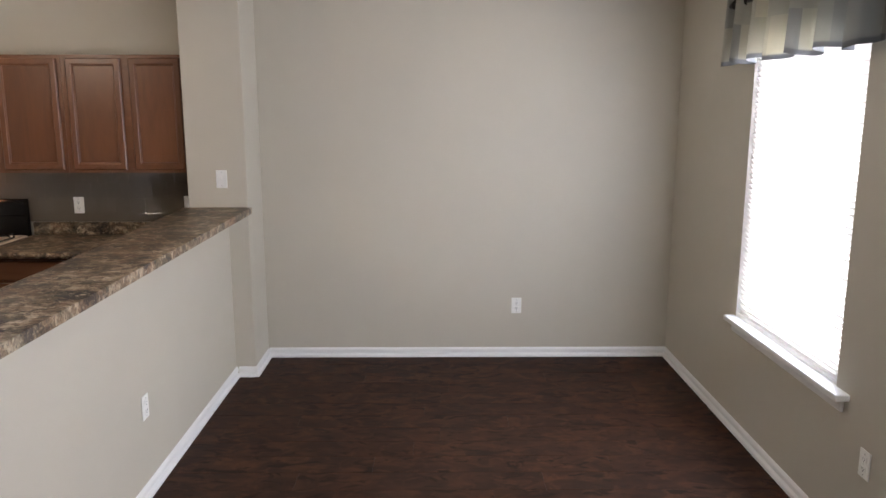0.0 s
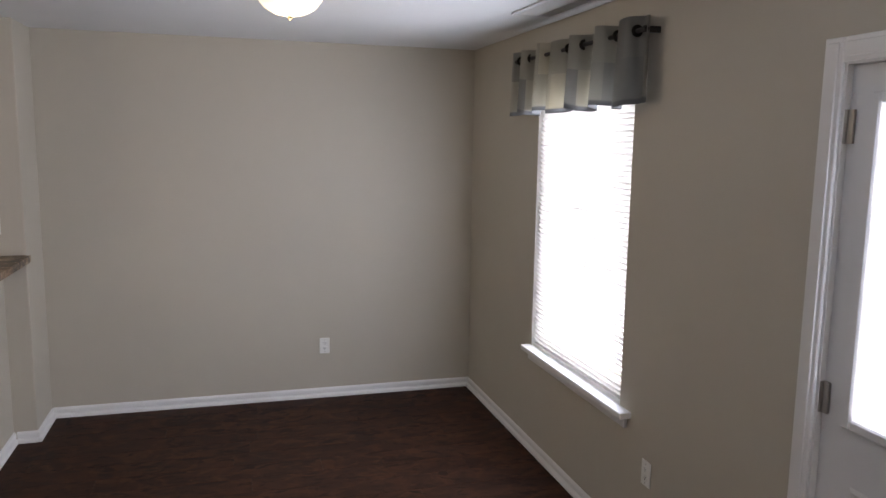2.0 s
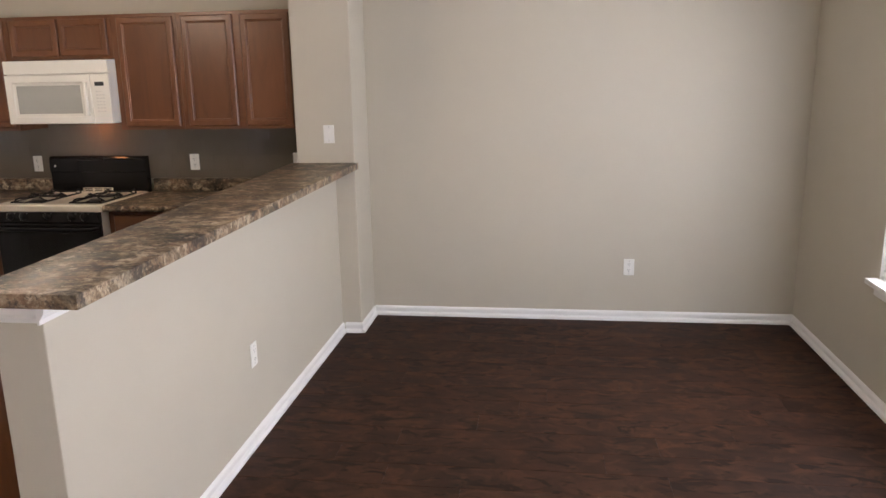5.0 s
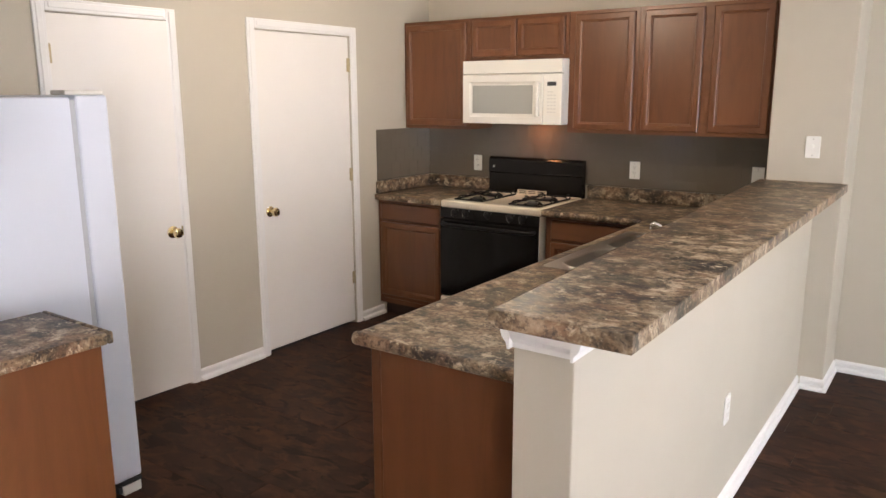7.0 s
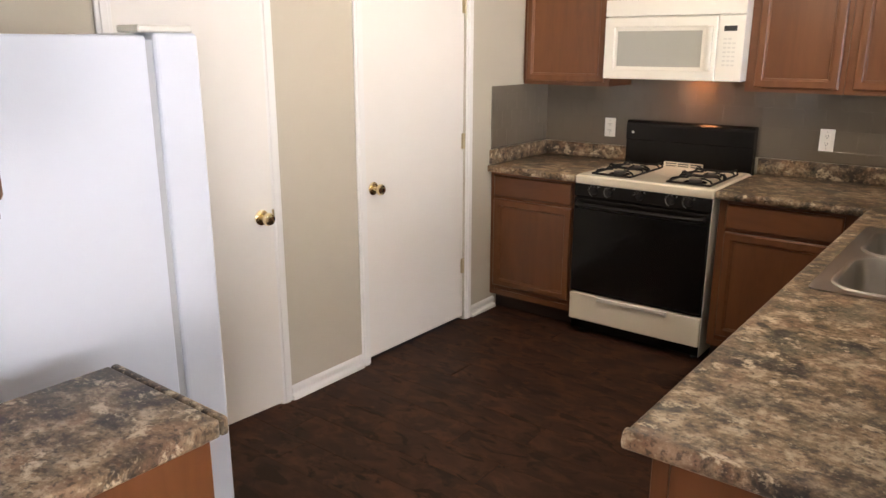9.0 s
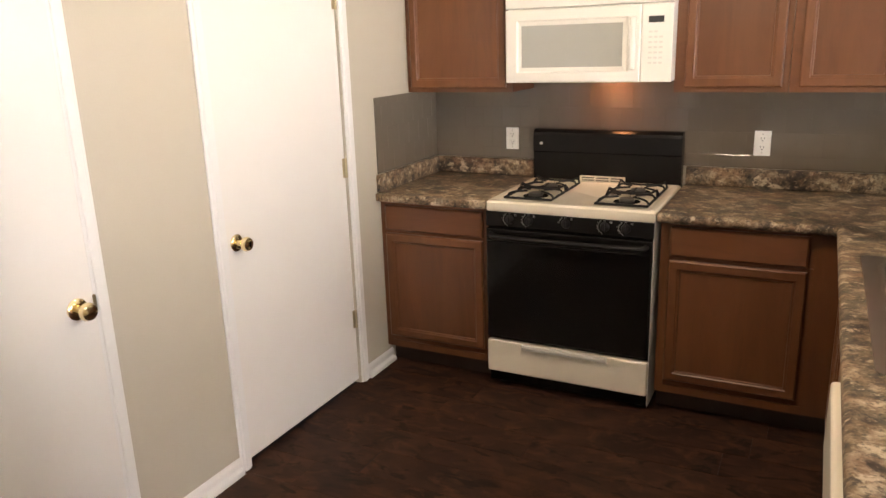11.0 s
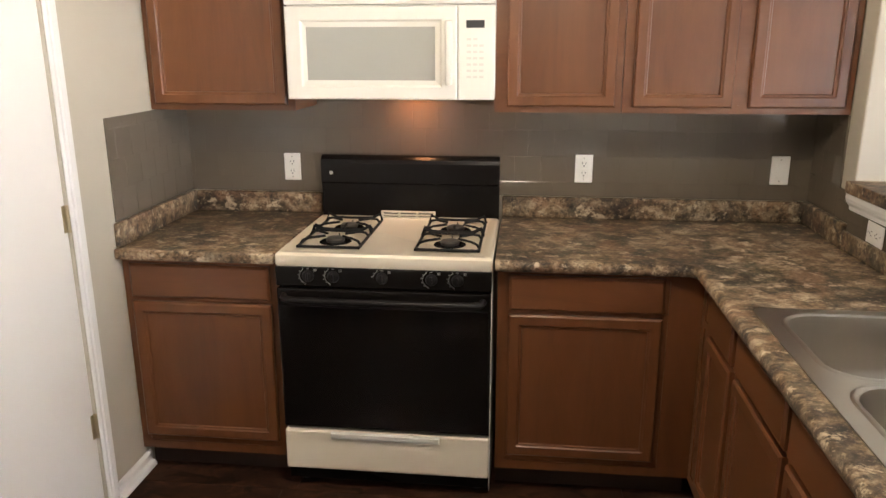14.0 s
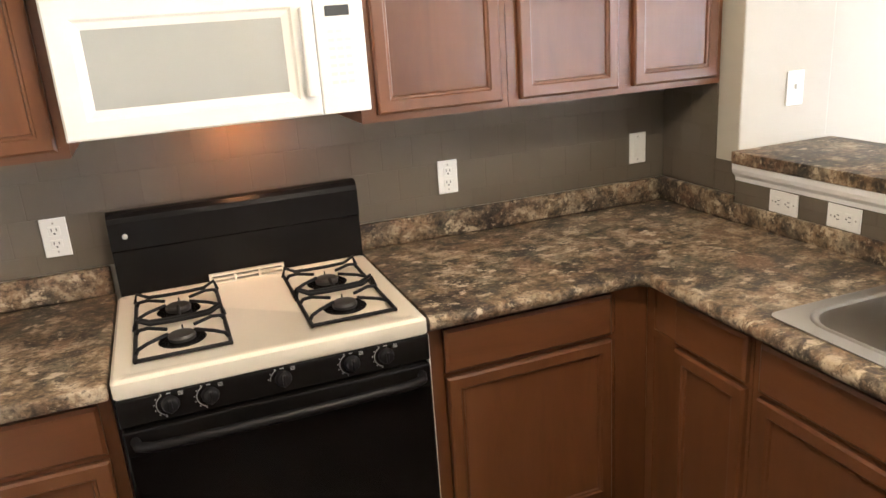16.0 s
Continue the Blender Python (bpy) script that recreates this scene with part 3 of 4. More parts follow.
for j in range(rows + 1):
    t = j / rows
    z = VZ0 + (VZ1 - VZ0) * t
    line = []
    for i in range(n + 1):
        s = i / n
        wave = math.sin(2 * math.pi * (6.5 * s + 0.10 * math.sin(9 * s)))
        amp = 0.046 - 0.012 * t
        sq = math.copysign(abs(wave) ** 0.55, wave)
        y = VY0 + (VY1 - VY0) * s + 0.012 * math.sin(2 * math.pi * 9 * s) * (1 - 0.4 * t)
        dz = 0.012 * math.sin(2 * math.pi * 4.5 * s + 0.9) * (1 - t) + 0.008 * math.sin(2 * math.pi * 4.5 * s) * t
        line.append(bm.verts.new((amp * sq - 0.02 * (1 - t) * 0.4, y, z + dz)))
    grid.append(line)
for j in range(rows):
    for i in range(n):
        fc = bm.faces.new((grid[j][i], grid[j][i + 1], grid[j + 1][i + 1], grid[j + 1][i]))
        for lp, (u, v) in zip(fc.loops, ((i, j), (i + 1, j), (i + 1, j + 1), (i, j + 1))):
            lp[uv].uv = (u / n * 2.6, v / rows * 0.37)
vp = part("cloth", bm, CLOTH, va, "", True)
th = vp.modifiers.new("thickness", "SOLIDIFY")
th.thickness = 0.003
part("rod", add_tube(bmesh.new(), [(0, VY0 + 0.004, VZ1 - 0.055), (0, VY1 - 0.004, VZ1 - 0.055)], 0.011, 12), DARKROD, va, "thin dark curtain rod", True)
for yy in (VY0 + 0.02, VY1 - 0.02):
    part("bracket", box(-0.006, 0.07, yy - 0.008, yy + 0.008, VZ1 - 0.068, VZ1 - 0.042), DARKROD, va)
for i in range(9):
    s = (i + 0.5) / 9
    yy = VY0 + (VY1 - VY0) * s
    part("grommet", add_lathe(bmesh.new(), (0, yy - 0.003, VZ1 - 0.055), (0, 1, 0), [(0.016, 0), (0.026, 0), (0.026, 0.006), (0.016, 0.006)], 20), DARKROD, va, "", True)


# ---- small wall plates ----
def plate(name, m, kind_of, label):
    """A wall plate in its own x-z plane, standing out to -y."""
    o = thing(name, m, label, "outlet" if "outlet" in name else "switch", "wall plates")
    part("cover", box(-0.036, 0.036, -0.006, 0.0, -0.058, 0.058, bevel=0.003, segments=2), PLATE, o)
    if kind_of == "outlet":
        for z in (-0.020, 0.020):
            s = part("socket", box(-0.017, 0.017, -0.0085, -0.0062, z - 0.014, z + 0.014, bevel=0.002), PLATE, o)
            b = bmesh.new()
            add_box(b, -0.008, -0.0055, -0.0089, -0.0086, z - 0.001, z + 0.008)
            add_box(b, 0.0055, 0.008, -0.0089, -0.0086, z - 0.001, z + 0.008)
            add_box(b, -0.0025, 0.0025, -0.0089, -0.0086, z - 0.010, z - 0.005)
            part("slots", b, DARKP, s)
    elif kind_of == "decora":
        part("rocker", box(-0.0165, 0.0165, -0.0095, -0.0062, -0.033, 0.033, bevel=0.002), PLATE, o)
    else:
        part("toggle", box(-0.005, 0.005, -0.016, -0.0062, -0.004, 0.014, bevel=0.002), PLATE, o)
    for z in (-0.043, 0.043):
        part("screw", add_cyl(bmesh.new(), (0, -0.0061, z), (0, -1, 0), 0.003, 0.003, 0.001, 10), NICKEL, o)
    return o


TY = NY - 0.0085
plate("outlet", pose(-2.53, TY, 1.115), "outlet", "white duplex outlet on the grey tile")
plate("outlet", pose(-1.294, TY, 1.125), "outlet", "white duplex outlet on the grey tile")
plate("outlet", pose(-0.518, TY, 1.130), "decora", "white rocker plate on the grey tile")
plate("outlet", pose(1.805, NY, 0.385), "outlet", "white duplex outlet low on the dining wall")
plate("outlet", pose(EX, 2.95, 0.425, 0, 0, -90), "outlet", "white outlet low on the window wall")
plate("outlet", pose(HALF1, 3.535, 0.432, 0, 0, 90), "outlet", "white outlet low on the half wall")
plate("light_switch", pose(-0.168, STUBY, 1.345), "toggle", "white toggle switch plate on the wall stub")
for yy in (4.88, 4.66):
    plate("outlet", pose(HALF0 - 0.0085 - SKEW * (yy - HEND), yy, 1.0205, 0, 0, -90) @ pose(0, 0, 0, 0, 90, 0), "outlet", "white sideways outlet below the bar top")


# ---- cabinets ----
def panel_door(parent, name, x0, x1, z0, z1, y=0.0, t=0.02, rail=0.036, flat=False, grain=None):
    """A door or drawer front whose back lies at y and which stands out to -y."""
    grain = grain or CAB
    if flat:
        return part(name, add_rings(bmesh.new(), [(x0, x1, z0, z1, y), (x0, x1, z0, z1, y - t + 0.007), (x0 + 0.009, x1 - 0.009, z0 + 0.009, z1 - 0.009, y - t)], back=True), grain, parent)
    loops = [(x0, x1, z0, z1, y), (x0, x1, z0, z1, y - t + 0.006), (x0 + 0.006, x1 - 0.006, z0 + 0.006, z1 - 0.006, y - t)]
    r = rail
    loops += [(x0 + r, x1 - r, z0 + r, z1 - r, y - t), (x0 + r + 0.004, x1 - r - 0.004, z0 + r + 0.004, z1 - r - 0.004, y - t + 0.004),
              (x0 + r + 0.010, x1 - r - 0.010, z0 + r + 0.010, z1 - r - 0.010, y - t + 0.005), (x0 + r + 0.013, x1 - r - 0.013, z0 + r + 0.013, z1 - r - 0.013, y - t + 0.011)]
    dr = part(name, add_rings(bmesh.new(), loops, cap=False, back=True), grain, parent)
    q = r + 0.0125
    part("panel", box(x0 + q, x1 - q, y - t + 0.0105, y - 0.002, z0 + q, z1 - q), CABIN, dr)
    return dr


def base_cabinet(m, w, depth, label, fronts, filler=0.0, top=0.874):
    """A base cabinet: local x along its front, faces -y, front of the face frame at y = 0."""
    c = thing("base_cabinet", m, label, "cabinet", "base cabinets")
    part("body", box(0, w, 0.004, depth, 0.10, top), CAB, c)
    bm = bmesh.new()
    for x0, x1, z0, z1 in ((0, 0.035, 0.10, 0.874), (w - 0.035 - filler, w, 0.10, 0.874), (0.035, w - 0.035 - filler, 0.10, 0.135), (0.035, w - 0.035 - filler, 0.845, 0.874), (0.035, w - 0.035 - filler, 0.700, 0.725)):
        add_box(bm, x0, x1, -0.001, 0.0035, z0, z1)
    part("face_frame", bm, CAB, c)
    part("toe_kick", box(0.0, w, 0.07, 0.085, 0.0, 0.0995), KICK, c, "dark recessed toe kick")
    for what, x0, x1, z0, z1 in fronts:
        panel_door(c, what, x0, x1, z0, z1, y=-0.0012, flat=what == "drawer_front", grain=CABX if what == "drawer_front" else CAB)
    return c


FF = FACE + 0.021
base_cabinet(pose(WX + 0.002, FF, 0), 0.586, NY - FF - 0.002, "stained oak base cabinet with one drawer and one door", [("drawer_front", 0.030, 0.556, 0.728, 0.856), ("door", 0.030, 0.556, 0.165, 0.712)])
base_cabinet(pose(-1.618, FF, 0), 0.698, NY - FF - 0.002, "stained oak base cabinet between stove and corner", [("drawer_front", 0.04, 0.565, 0.728, 0.856), ("door", 0.04, 0.565, 0.165, 0.712)], filler=0.078)
PF = PEN + 0.046      # face of the peninsula's cabinets
west = lambda y: pose(PF, y, 0, 0, 0, -90)
base_cabinet(west(FF - 0.002), 0.435, 0.60, "narrow stained oak corner cabinet with drawer and door", [("drawer_front", 0.15, 0.425, 0.728, 0.856), ("door", 0.15, 0.425, 0.165, 0.712)])
base_cabinet(west(4.42), 0.922, 0.60, "stained oak sink cabinet with two doors", [("drawer_front", 0.03, 0.446, 0.728, 0.856), ("drawer_front", 0.476, 0.892, 0.728, 0.856), ("door", 0.03, 0.446, 0.165, 0.712), ("door", 0.476, 0.892, 0.165, 0.712)], top=0.71)
base_cabinet(west(2.885), 0.500, 0.60, "stained oak cabinet at the peninsula end", [("drawer_front", 0.03, 0.470, 0.728, 0.856), ("door", 0.03, 0.470, 0.165, 0.712)])
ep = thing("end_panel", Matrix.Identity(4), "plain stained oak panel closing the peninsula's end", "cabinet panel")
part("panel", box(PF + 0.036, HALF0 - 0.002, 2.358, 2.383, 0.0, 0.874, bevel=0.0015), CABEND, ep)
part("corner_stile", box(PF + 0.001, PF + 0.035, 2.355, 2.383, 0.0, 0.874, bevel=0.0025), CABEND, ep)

# dishwasher under the counter
dw = thing("dishwasher", west(3.495), "white dishwasher set under the peninsula counter", "dishwasher")
part("body", box(0.004, 0.604, 0.01, 0.58, 0.10, 0.703), APPL, dw)
part("door", box(0.006, 0.602, -0.042, 0.009, 0.13, 0.70, bevel=0.008, segments=2), COOKW, dw)
cp = part("control_panel", box(0.006, 0.602, -0.066, 0.009, 0.705, 0.870, bevel=0.010, segments=3), COOKW, dw, "white bulged control panel")
part("dial", add_lathe(bmesh.new(), (0.525, -0.066, 0.795), (0, -1, 0), [(0.034, 0), (0.034, 0.012), (0.028, 0.022), (0.010, 0.024)], 24), WHITEP, cp, "", True)
part("kick_plate", box(0.006, 0.602, 0.05, 0.06, 0.0, 0.099), DARKP, dw)

# counters
def slab(parent, name, *p, bevel=0.007):
    return part(name, box(*p, bevel=bevel, segments=3), STONE, parent, "", True)


SX0, SX1, SY0, SY1 = -0.905, -0.375, 3.44, 4.41
cz0, cz1 = 0.876, 0.915
ct = thing("countertop", Matrix.Identity(4), "brown mottled laminate counter in the corner beside the stove", "countertop", "countertops")
slab(ct, "slab", WX + 0.001, -2.403, 4.812, NY - 0.001, cz0, cz1)
slab(ct, "back_edge", WX + 0.0225, -2.403, NY - 0.022, NY - 0.0005, 0.9155, 1.005)
slab(ct, "side_edge", WX + 0.0005, WX + 0.022, 4.83, NY - 0.0005, 0.9155, 1.005)
ct = thing("countertop", Matrix.Identity(4), "brown mottled laminate counter along wall and peninsula", "countertop", "countertops")
bm = bmesh.new()
outline = [(-1.627, 4.83), (PEN - 0.015, 4.83), (PEN + 0.02, 4.795), (PEN + 0.02, 2.345), (HALF0 - 0.0005, 2.345), (HALF0 - 0.0005, STUBY), (STUB0 - 0.0005, STUBY), (STUB0 - 0.0005, NY - 0.001), (-1.627, NY - 0.001)]
hole = [(SX0 + 0.03, SY0 + 0.03), (SX1 - 0.03, SY0 + 0.03), (SX1 - 0.03, SY1 - 0.03), (SX0 + 0.03, SY1 - 0.03)]
edges = []
for ring in (outline, hole):
    vs = [bm.verts.new((*p, cz1)) for p in ring]
    edges += [bm.edges.new((vs[k], vs[(k + 1) % len(vs)])) for k in range(len(vs))]
top = bmesh.ops.triangle_fill(bm, edges=edges, use_beauty=True, normal=(0, 0, 1))
faces = [f for f in top["geom"] if isinstance(f, bmesh.types.BMFace)]
low = bmesh.ops.extrude_face_region(bm, geom=faces)
for v in low["geom"]:
    if isinstance(v, bmesh.types.BMVert):
        v.co.z = cz0
bmesh.ops.recalc_face_normals(bm, faces=bm.faces)
part("slab", bm, STONE, ct)


def nosing(parent, a, b, side):
    """A rounded front edge from a to b, standing out to side."""
    prof = [(0.0, cz0 - 0.0005), (0.012, cz0 - 0.0005), (0.020, cz0 + 0.006), (0.024, cz0 + 0.020), (0.020, cz1 - 0.006), (0.012, cz1 - 0.0003), (0.0, cz1)]
    return part("front_edge", extrude_profile(prof, a, b, side), STONE, parent, "", True)


nosing(ct, (-1.627, 4.83), (PEN - 0.008, 4.83), (0, -1))
nosing(ct, (PEN - 0.015, 4.83), (PEN + 0.02, 4.795), (-0.7071, -0.7071))
nosing(ct, (PEN + 0.02, 4.802), (PEN + 0.02, 2.345), (-1, 0))
nosing(ct, (PEN - 0.001, 2.345), (HALF0 - 0.0005, 2.345), (0, -1))
slab(ct, "back_edge", -1.627, STUB0 - 0.0225, NY - 0.022, NY - 0.0005, 0.9155, 1.005)
part("side_edge", askew(box(HALF0 - 0.0205, HALF0 - 0.0085, 2.36, STUBY, 0.9155, 0.983, bevel=0.004, segments=2)), STONE, ct, "", True)
slab(ct, "side_edge", STUB0 - 0.022, STUB0 - 0.0005, STUBY + 0.002, NY - 0.0005, 0.9155, 1.005)
bt = thing("bar_top", Matrix.Identity(4), "raised breakfast bar top of brown mottled laminate", "bar top")
part("slab", askew(box(-0.318, 0.014, 2.076, STUBY - 0.001, 1.1185, 1.1605, bevel=0.004, segments=2)), STONE, bt, "", True)
part("side_edge", box(0.0142, 0.018, 2.0722, STUBY - 0.001, 1.119, 1.160, bevel=0.0012), STONE, bt)
part("side_edge", askew(box(-0.322, -0.3182, 2.0722, STUBY - 0.001, 1.119, 1.160, bevel=0.0012)), STONE, bt)
part("end_edge", box(-0.3218, 0.0178, 2.0716, 2.0758, 1.119, 1.160, bevel=0.0012), STONE, bt)

# wall cabinets
def wall_cabinet(x0, x1, z0, z1, doors, label, m=Matrix.Identity(4), depth=None, name="wall_cabinet"):
    c = thing(name, m, label, "cabinet", "wall cabinets")
    depth = depth or NY - UPF - 0.022
    part("body", box(x0, x1, 0.003, depth, z0, z1, bevel=0.0015), CAB, c)
    bm = bmesh.new()
    edges = sorted([x0] + [v for d in doors for v in d] + [x1])
    for a, b in zip(edges[0::2], edges[1::2]):
        if b - a > 0.004:
            add_box(bm, a, b, -0.001, 0.0028, z0 + 0.001, z1 - 0.001)
    add_box(bm, x0, x1, -0.0015, 0.0029, z0, z0 + 0.030)
    add_box(bm, x0, x1, -0.0015, 0.0029, z1 - 0.030, z1)
    part("face_frame", bm, CABX, c)
    for a, b in doors:
        panel_door(c, "door", a, b, z0 + 0.022, z1 - 0.022, y=-0.0017)
    return c


up = pose(0, UPF + 0.021, 0)
wall_cabinet(WX + 0.002, -2.412, 1.378, 2.135, [(-2.965, -2.440)], "stained oak wall cabinet with one recessed panel door", up)
wall_cabinet(-2.410, -1.656, 1.852, 2.135, [(-2.385, -2.040), (-2.030, -1.682)], "short stained oak cabinet above the microwave", up)
wall_cabinet(-1.654, -1.194, 1.378, 2.135, [(-1.608, -1.218)], "stained oak wall cabinet beside the microwave", up)
wall_cabinet(-1.192, -0.398, 1.378, 2.135, [(-1.156, -0.808), (-0.752, -0.424)], "stained oak double wall cabinet at the wall stub", up)

# ---- fridge corner ----
fr = thing("refrigerator", pose(-2.18, 2.328, 0), "white textured side-by-side refrigerator", "refrigerator")
part("body", box(-0.74, 0, -0.83, -0.152, 0.05, 1.625, bevel=0.006, segments=2), FRIDGE, fr)
part("gasket", box(-0.735, -0.006, -0.1515, -0.1325, 0.075, 1.615), GASKET, fr, "grey rubber door gasket")
for x0, x1, hx in ((-0.742, -0.402, -0.43), (-0.396, 0.002, -0.37)):
    dd = part("door", box(x0, x1, -0.132, -0.006, 0.066, 1.632, bevel=0.012, segments=3), FRIDGE, fr)
    part("handle", box(hx - 0.014, hx + 0.014, -0.004, 0.030, 0.55, 1.45, bevel=0.006), APPL, dd)
part("hinge_cover", box(-0.10, 0.0, -0.17, -0.02, 1.6325, 1.650, bevel=0.004), APPL, fr)
part("foot_grille", box(-0.73, -0.008, -0.11, -0.04, 0.012, 0.040), DARKP, fr)
part("lower_hinge", box(-0.06, 0.001, -0.10, -0.010, 0.046, 0.064), DARKP, fr, "black hinge bracket under the door")
part("hinge_foot", box(-0.05, 0.0, -0.095, -0.012, 0.0, 0.0455, bevel=0.004), APPL, fr)
for x in (-0.70, -0.04):
    for y in (-0.75, -0.08):
        part("foot", add_cyl(bmesh.new(), (x, y, 0), (0, 0, 1), 0.02, 0.016, 0.055, 12), DARKP, fr)
nf = lambda x, y: pose(x, y, 0, 0, 0, 180)
cabn = base_cabinet(nf(-1.615, 1.88), 0.365, 0.605, "small stained oak base cabinet beside the refrigerator", [("drawer_front", 0.03, 0.335, 0.728, 0.856), ("door", 0.03, 0.335, 0.165, 0.712)])
part("end_panel", box(-0.009, -0.001, 0.0, 0.605, 0.0, 0.874), CABIN, cabn)
ct = thing("countertop", Matrix.Identity(4), "small brown mottled laminate counter beside the refrigerator", "countertop", "countertops")
slab(ct, "slab", -1.992, -1.588, 1.275, 1.895, cz0, cz1)
slab(ct, "front_edge", -1.992, -1.588, 1.8955, 1.915, cz0, cz1)
wall_cabinet(0, 0.365, 1.362, 2.115, [(0.025, 0.340)], "stained oak wall cabinet beside the refrigerator", pose(-1.60, 1.572, 0, 0, 0, 180), 0.30)

# ---- sink and faucet ----
sk = thing("sink", pose(0, 0, 0.9155), "double bowl stainless steel sink set in the counter", "sink")
mid = 3.94
bm = bmesh.new()
outer = (SX0, SX1, SY0, SY1)
bowls = ((SX0 + 0.055, SX1 - 0.10, SY0 + 0.05, mid - 0.02), (SX0 + 0.055, SX1 - 0.10, mid + 0.02, SY1 - 0.05))


def rounded(x0, x1, y0, y1, r, z, k=6):
    pts = []
    for cx, cy, a0 in ((x1 - r, y1 - r, 0), (x0 + r, y1 - r, 90), (x0 + r, y0 + r, 180), (x1 - r, y0 + r, 270)):
        pts += [(cx + r * math.cos(radians(a0 + 90 * i / k)), cy + r * math.sin(radians(a0 + 90 * i / k)), z) for i in range(k + 1)]
    return pts


def deck(z):
    return [bm.verts.new(p) for p in rounded(SX0, SX1, SY0, SY1, 0.03, z)]


lip, top = deck(0.0006), deck(0.0040)
n = len(lip)
for i in range(n):
    bm.faces.new((lip[i], lip[(i + 1) % n], top[(i + 1) % n], top[i]))
edges = [bm.edges.get((top[i], top[(i + 1) % n])) for i in range(n)]
for x0, x1, y0, y1 in bowls:
    loop = [bm.verts.new(p) for p in rounded(x0 - 0.008, x1 + 0.008, y0 - 0.008, y1 + 0.008, 0.091, 0.0040)]
    edges += [bm.edges.new((loop[i], loop[(i + 1) % n])) for i in range(n)]
bmesh.ops.triangle_fill(bm, edges=edges, use_beauty=True, normal=(0, 0, 1))
part("rim", bm, STEEL, sk)


for x0, x1, y0, y1 in bowls:
    bm = bmesh.new()
    rings = []
    for ins, r, z in ((-0.014, 0.096, 0.0036), (-0.010, 0.094, 0.0068), (-0.004, 0.092, 0.0072), (0.002, 0.09, 0.003), (0.005, 0.088, -0.01), (0.010, 0.085, -0.08), (0.016, 0.082, -0.135), (0.026, 0.076, -0.160), (0.042, 0.064, -0.172), (0.07, 0.05, -0.176)):
        rings.append([bm.verts.new(p) for p in rounded(x0 + ins, x1 - ins, y0 + ins, y1 - ins, r, z)])
    n = len(rings[0])
    for lo, hi in zip(rings, rings[1:]):
        for i in range(n):
            bm.faces.new((lo[i], lo[(i + 1) % n], hi[(i + 1) % n], hi[i]))
    bm.faces.new(rings[-1])
    bo = part("bowl", bm, STEEL, sk, "", True)
    part("drain", add_lathe(bmesh.new(), ((x0 + x1) / 2, (y0 + y1) / 2, -0.1755), (0, 0, 1), [(0.042, 0), (0.042, 0.003), (0.030, 0.0035), (0.028, 0.001)], 24), DRAIN, bo, "", True)
fa = thing("faucet", pose(SX1 - 0.048, mid, 0.9198), "low chrome kitchen faucet behind the sink", "faucet")
part("base", box(-0.022, 0.022, -0.10, 0.10, 0, 0.014, bevel=0.006, segments=2), CHROME, fa)
part("body", add_lathe(bmesh.new(), (0, 0, 0.0142), (0, 0, 1), [(0.022, 0), (0.020, 0.03), (0.019, 0.055), (0.012, 0.065)], 20), CHROME, fa, "", True)
part("spout", add_tube(bmesh.new(), [(0, 0, 0.035), (-0.03, 0.0, 0.055), (-0.09, 0.0, 0.092), (-0.16, 0.0, 0.132), (-0.178, 0.0, 0.138), (-0.190, 0.0, 0.130), (-0.194, 0.0, 0.112)], 0.0095, 12), CHROME, fa, "", True)
part("lever", add_tube(bmesh.new(), [(0.004, 0.0, 0.074), (-0.012, 0.012, 0.098), (-0.050, 0.030, 0.140), (-0.066, 0.036, 0.150)], 0.0085, 10), CHROME, fa, "", True)

# ---- microwave over the range ----
MX0, MX1, MZ0, MZ1, MF = -2.405, -1.650, 1.428, 1.845, 5.088
mw = thing("microwave", pose(0, MF, 0), "white over-the-range microwave with a grey window", "microwave")
part("case", box(MX0 + 0.002, MX1 - 0.002, 0.032, NY - MF - 0.012, MZ0 + 0.006, MZ1), APPL, mw)
part("vent_strip", box(MX0, MX1, 0.004, 0.031, 1.757, MZ1, bevel=0.004, segments=2), APPL, mw)
DXR = -1.783
bm = add_rings(bmesh.new(), [(MX0, DXR, MZ0, 1.752, 0.031), (MX0, DXR, MZ0, 1.752, 0.005), (MX0 + 0.005, DXR - 0.005, MZ0 + 0.005, 1.747, 0.0),
                            (MX0 + 0.055, DXR - 0.055, 1.472, 1.705, 0.0), (MX0 + 0.062, DXR - 0.062, 1.479, 1.698, 0.006), (MX0 + 0.078, DXR - 0.082, 1.498, 1.679, 0.010)], cap=False, back=True)
md = part("door", bm, APPL, mw)
part("door_window", box(MX0 + 0.076, DXR - 0.080, 0.0095, 0.028, 1.496, 1.681), MWGLASS, md, "pale grey patterned window")
mh = bmesh.new()
add_box(mh, DXR - 0.041, DXR - 0.015, -0.036, -0.016, 1.480, 1.702, bevel=0.008, segments=3)
for z in (1.492, 1.690):
    add_box(mh, DXR - 0.036, DXR - 0.020, -0.018, 0.001, z - 0.010, z + 0.010, bevel=0.003)
part("handle", mh, APPL, md, "", True)
pn = part("control_panel", box(DXR + 0.002, MX1, 0.002, 0.031, MZ0, 1.752, bevel=0.004, segments=2), APPL, mw)
part("display", box(-1.752, -1.688, 0.0005, 0.0025, 1.676, 1.702), DARKP, pn, "small dark display")
for i in range(3):
    for j in range(7):
        if (i, j) == (2, 6):
            continue
        part("key", box(-1.750 + i * 0.022, -1.734 + i * 0.022, 0.0010, 0.0022, 1.505 + j * 0.0215, 1.513 + j * 0.0215), PALEP, pn)
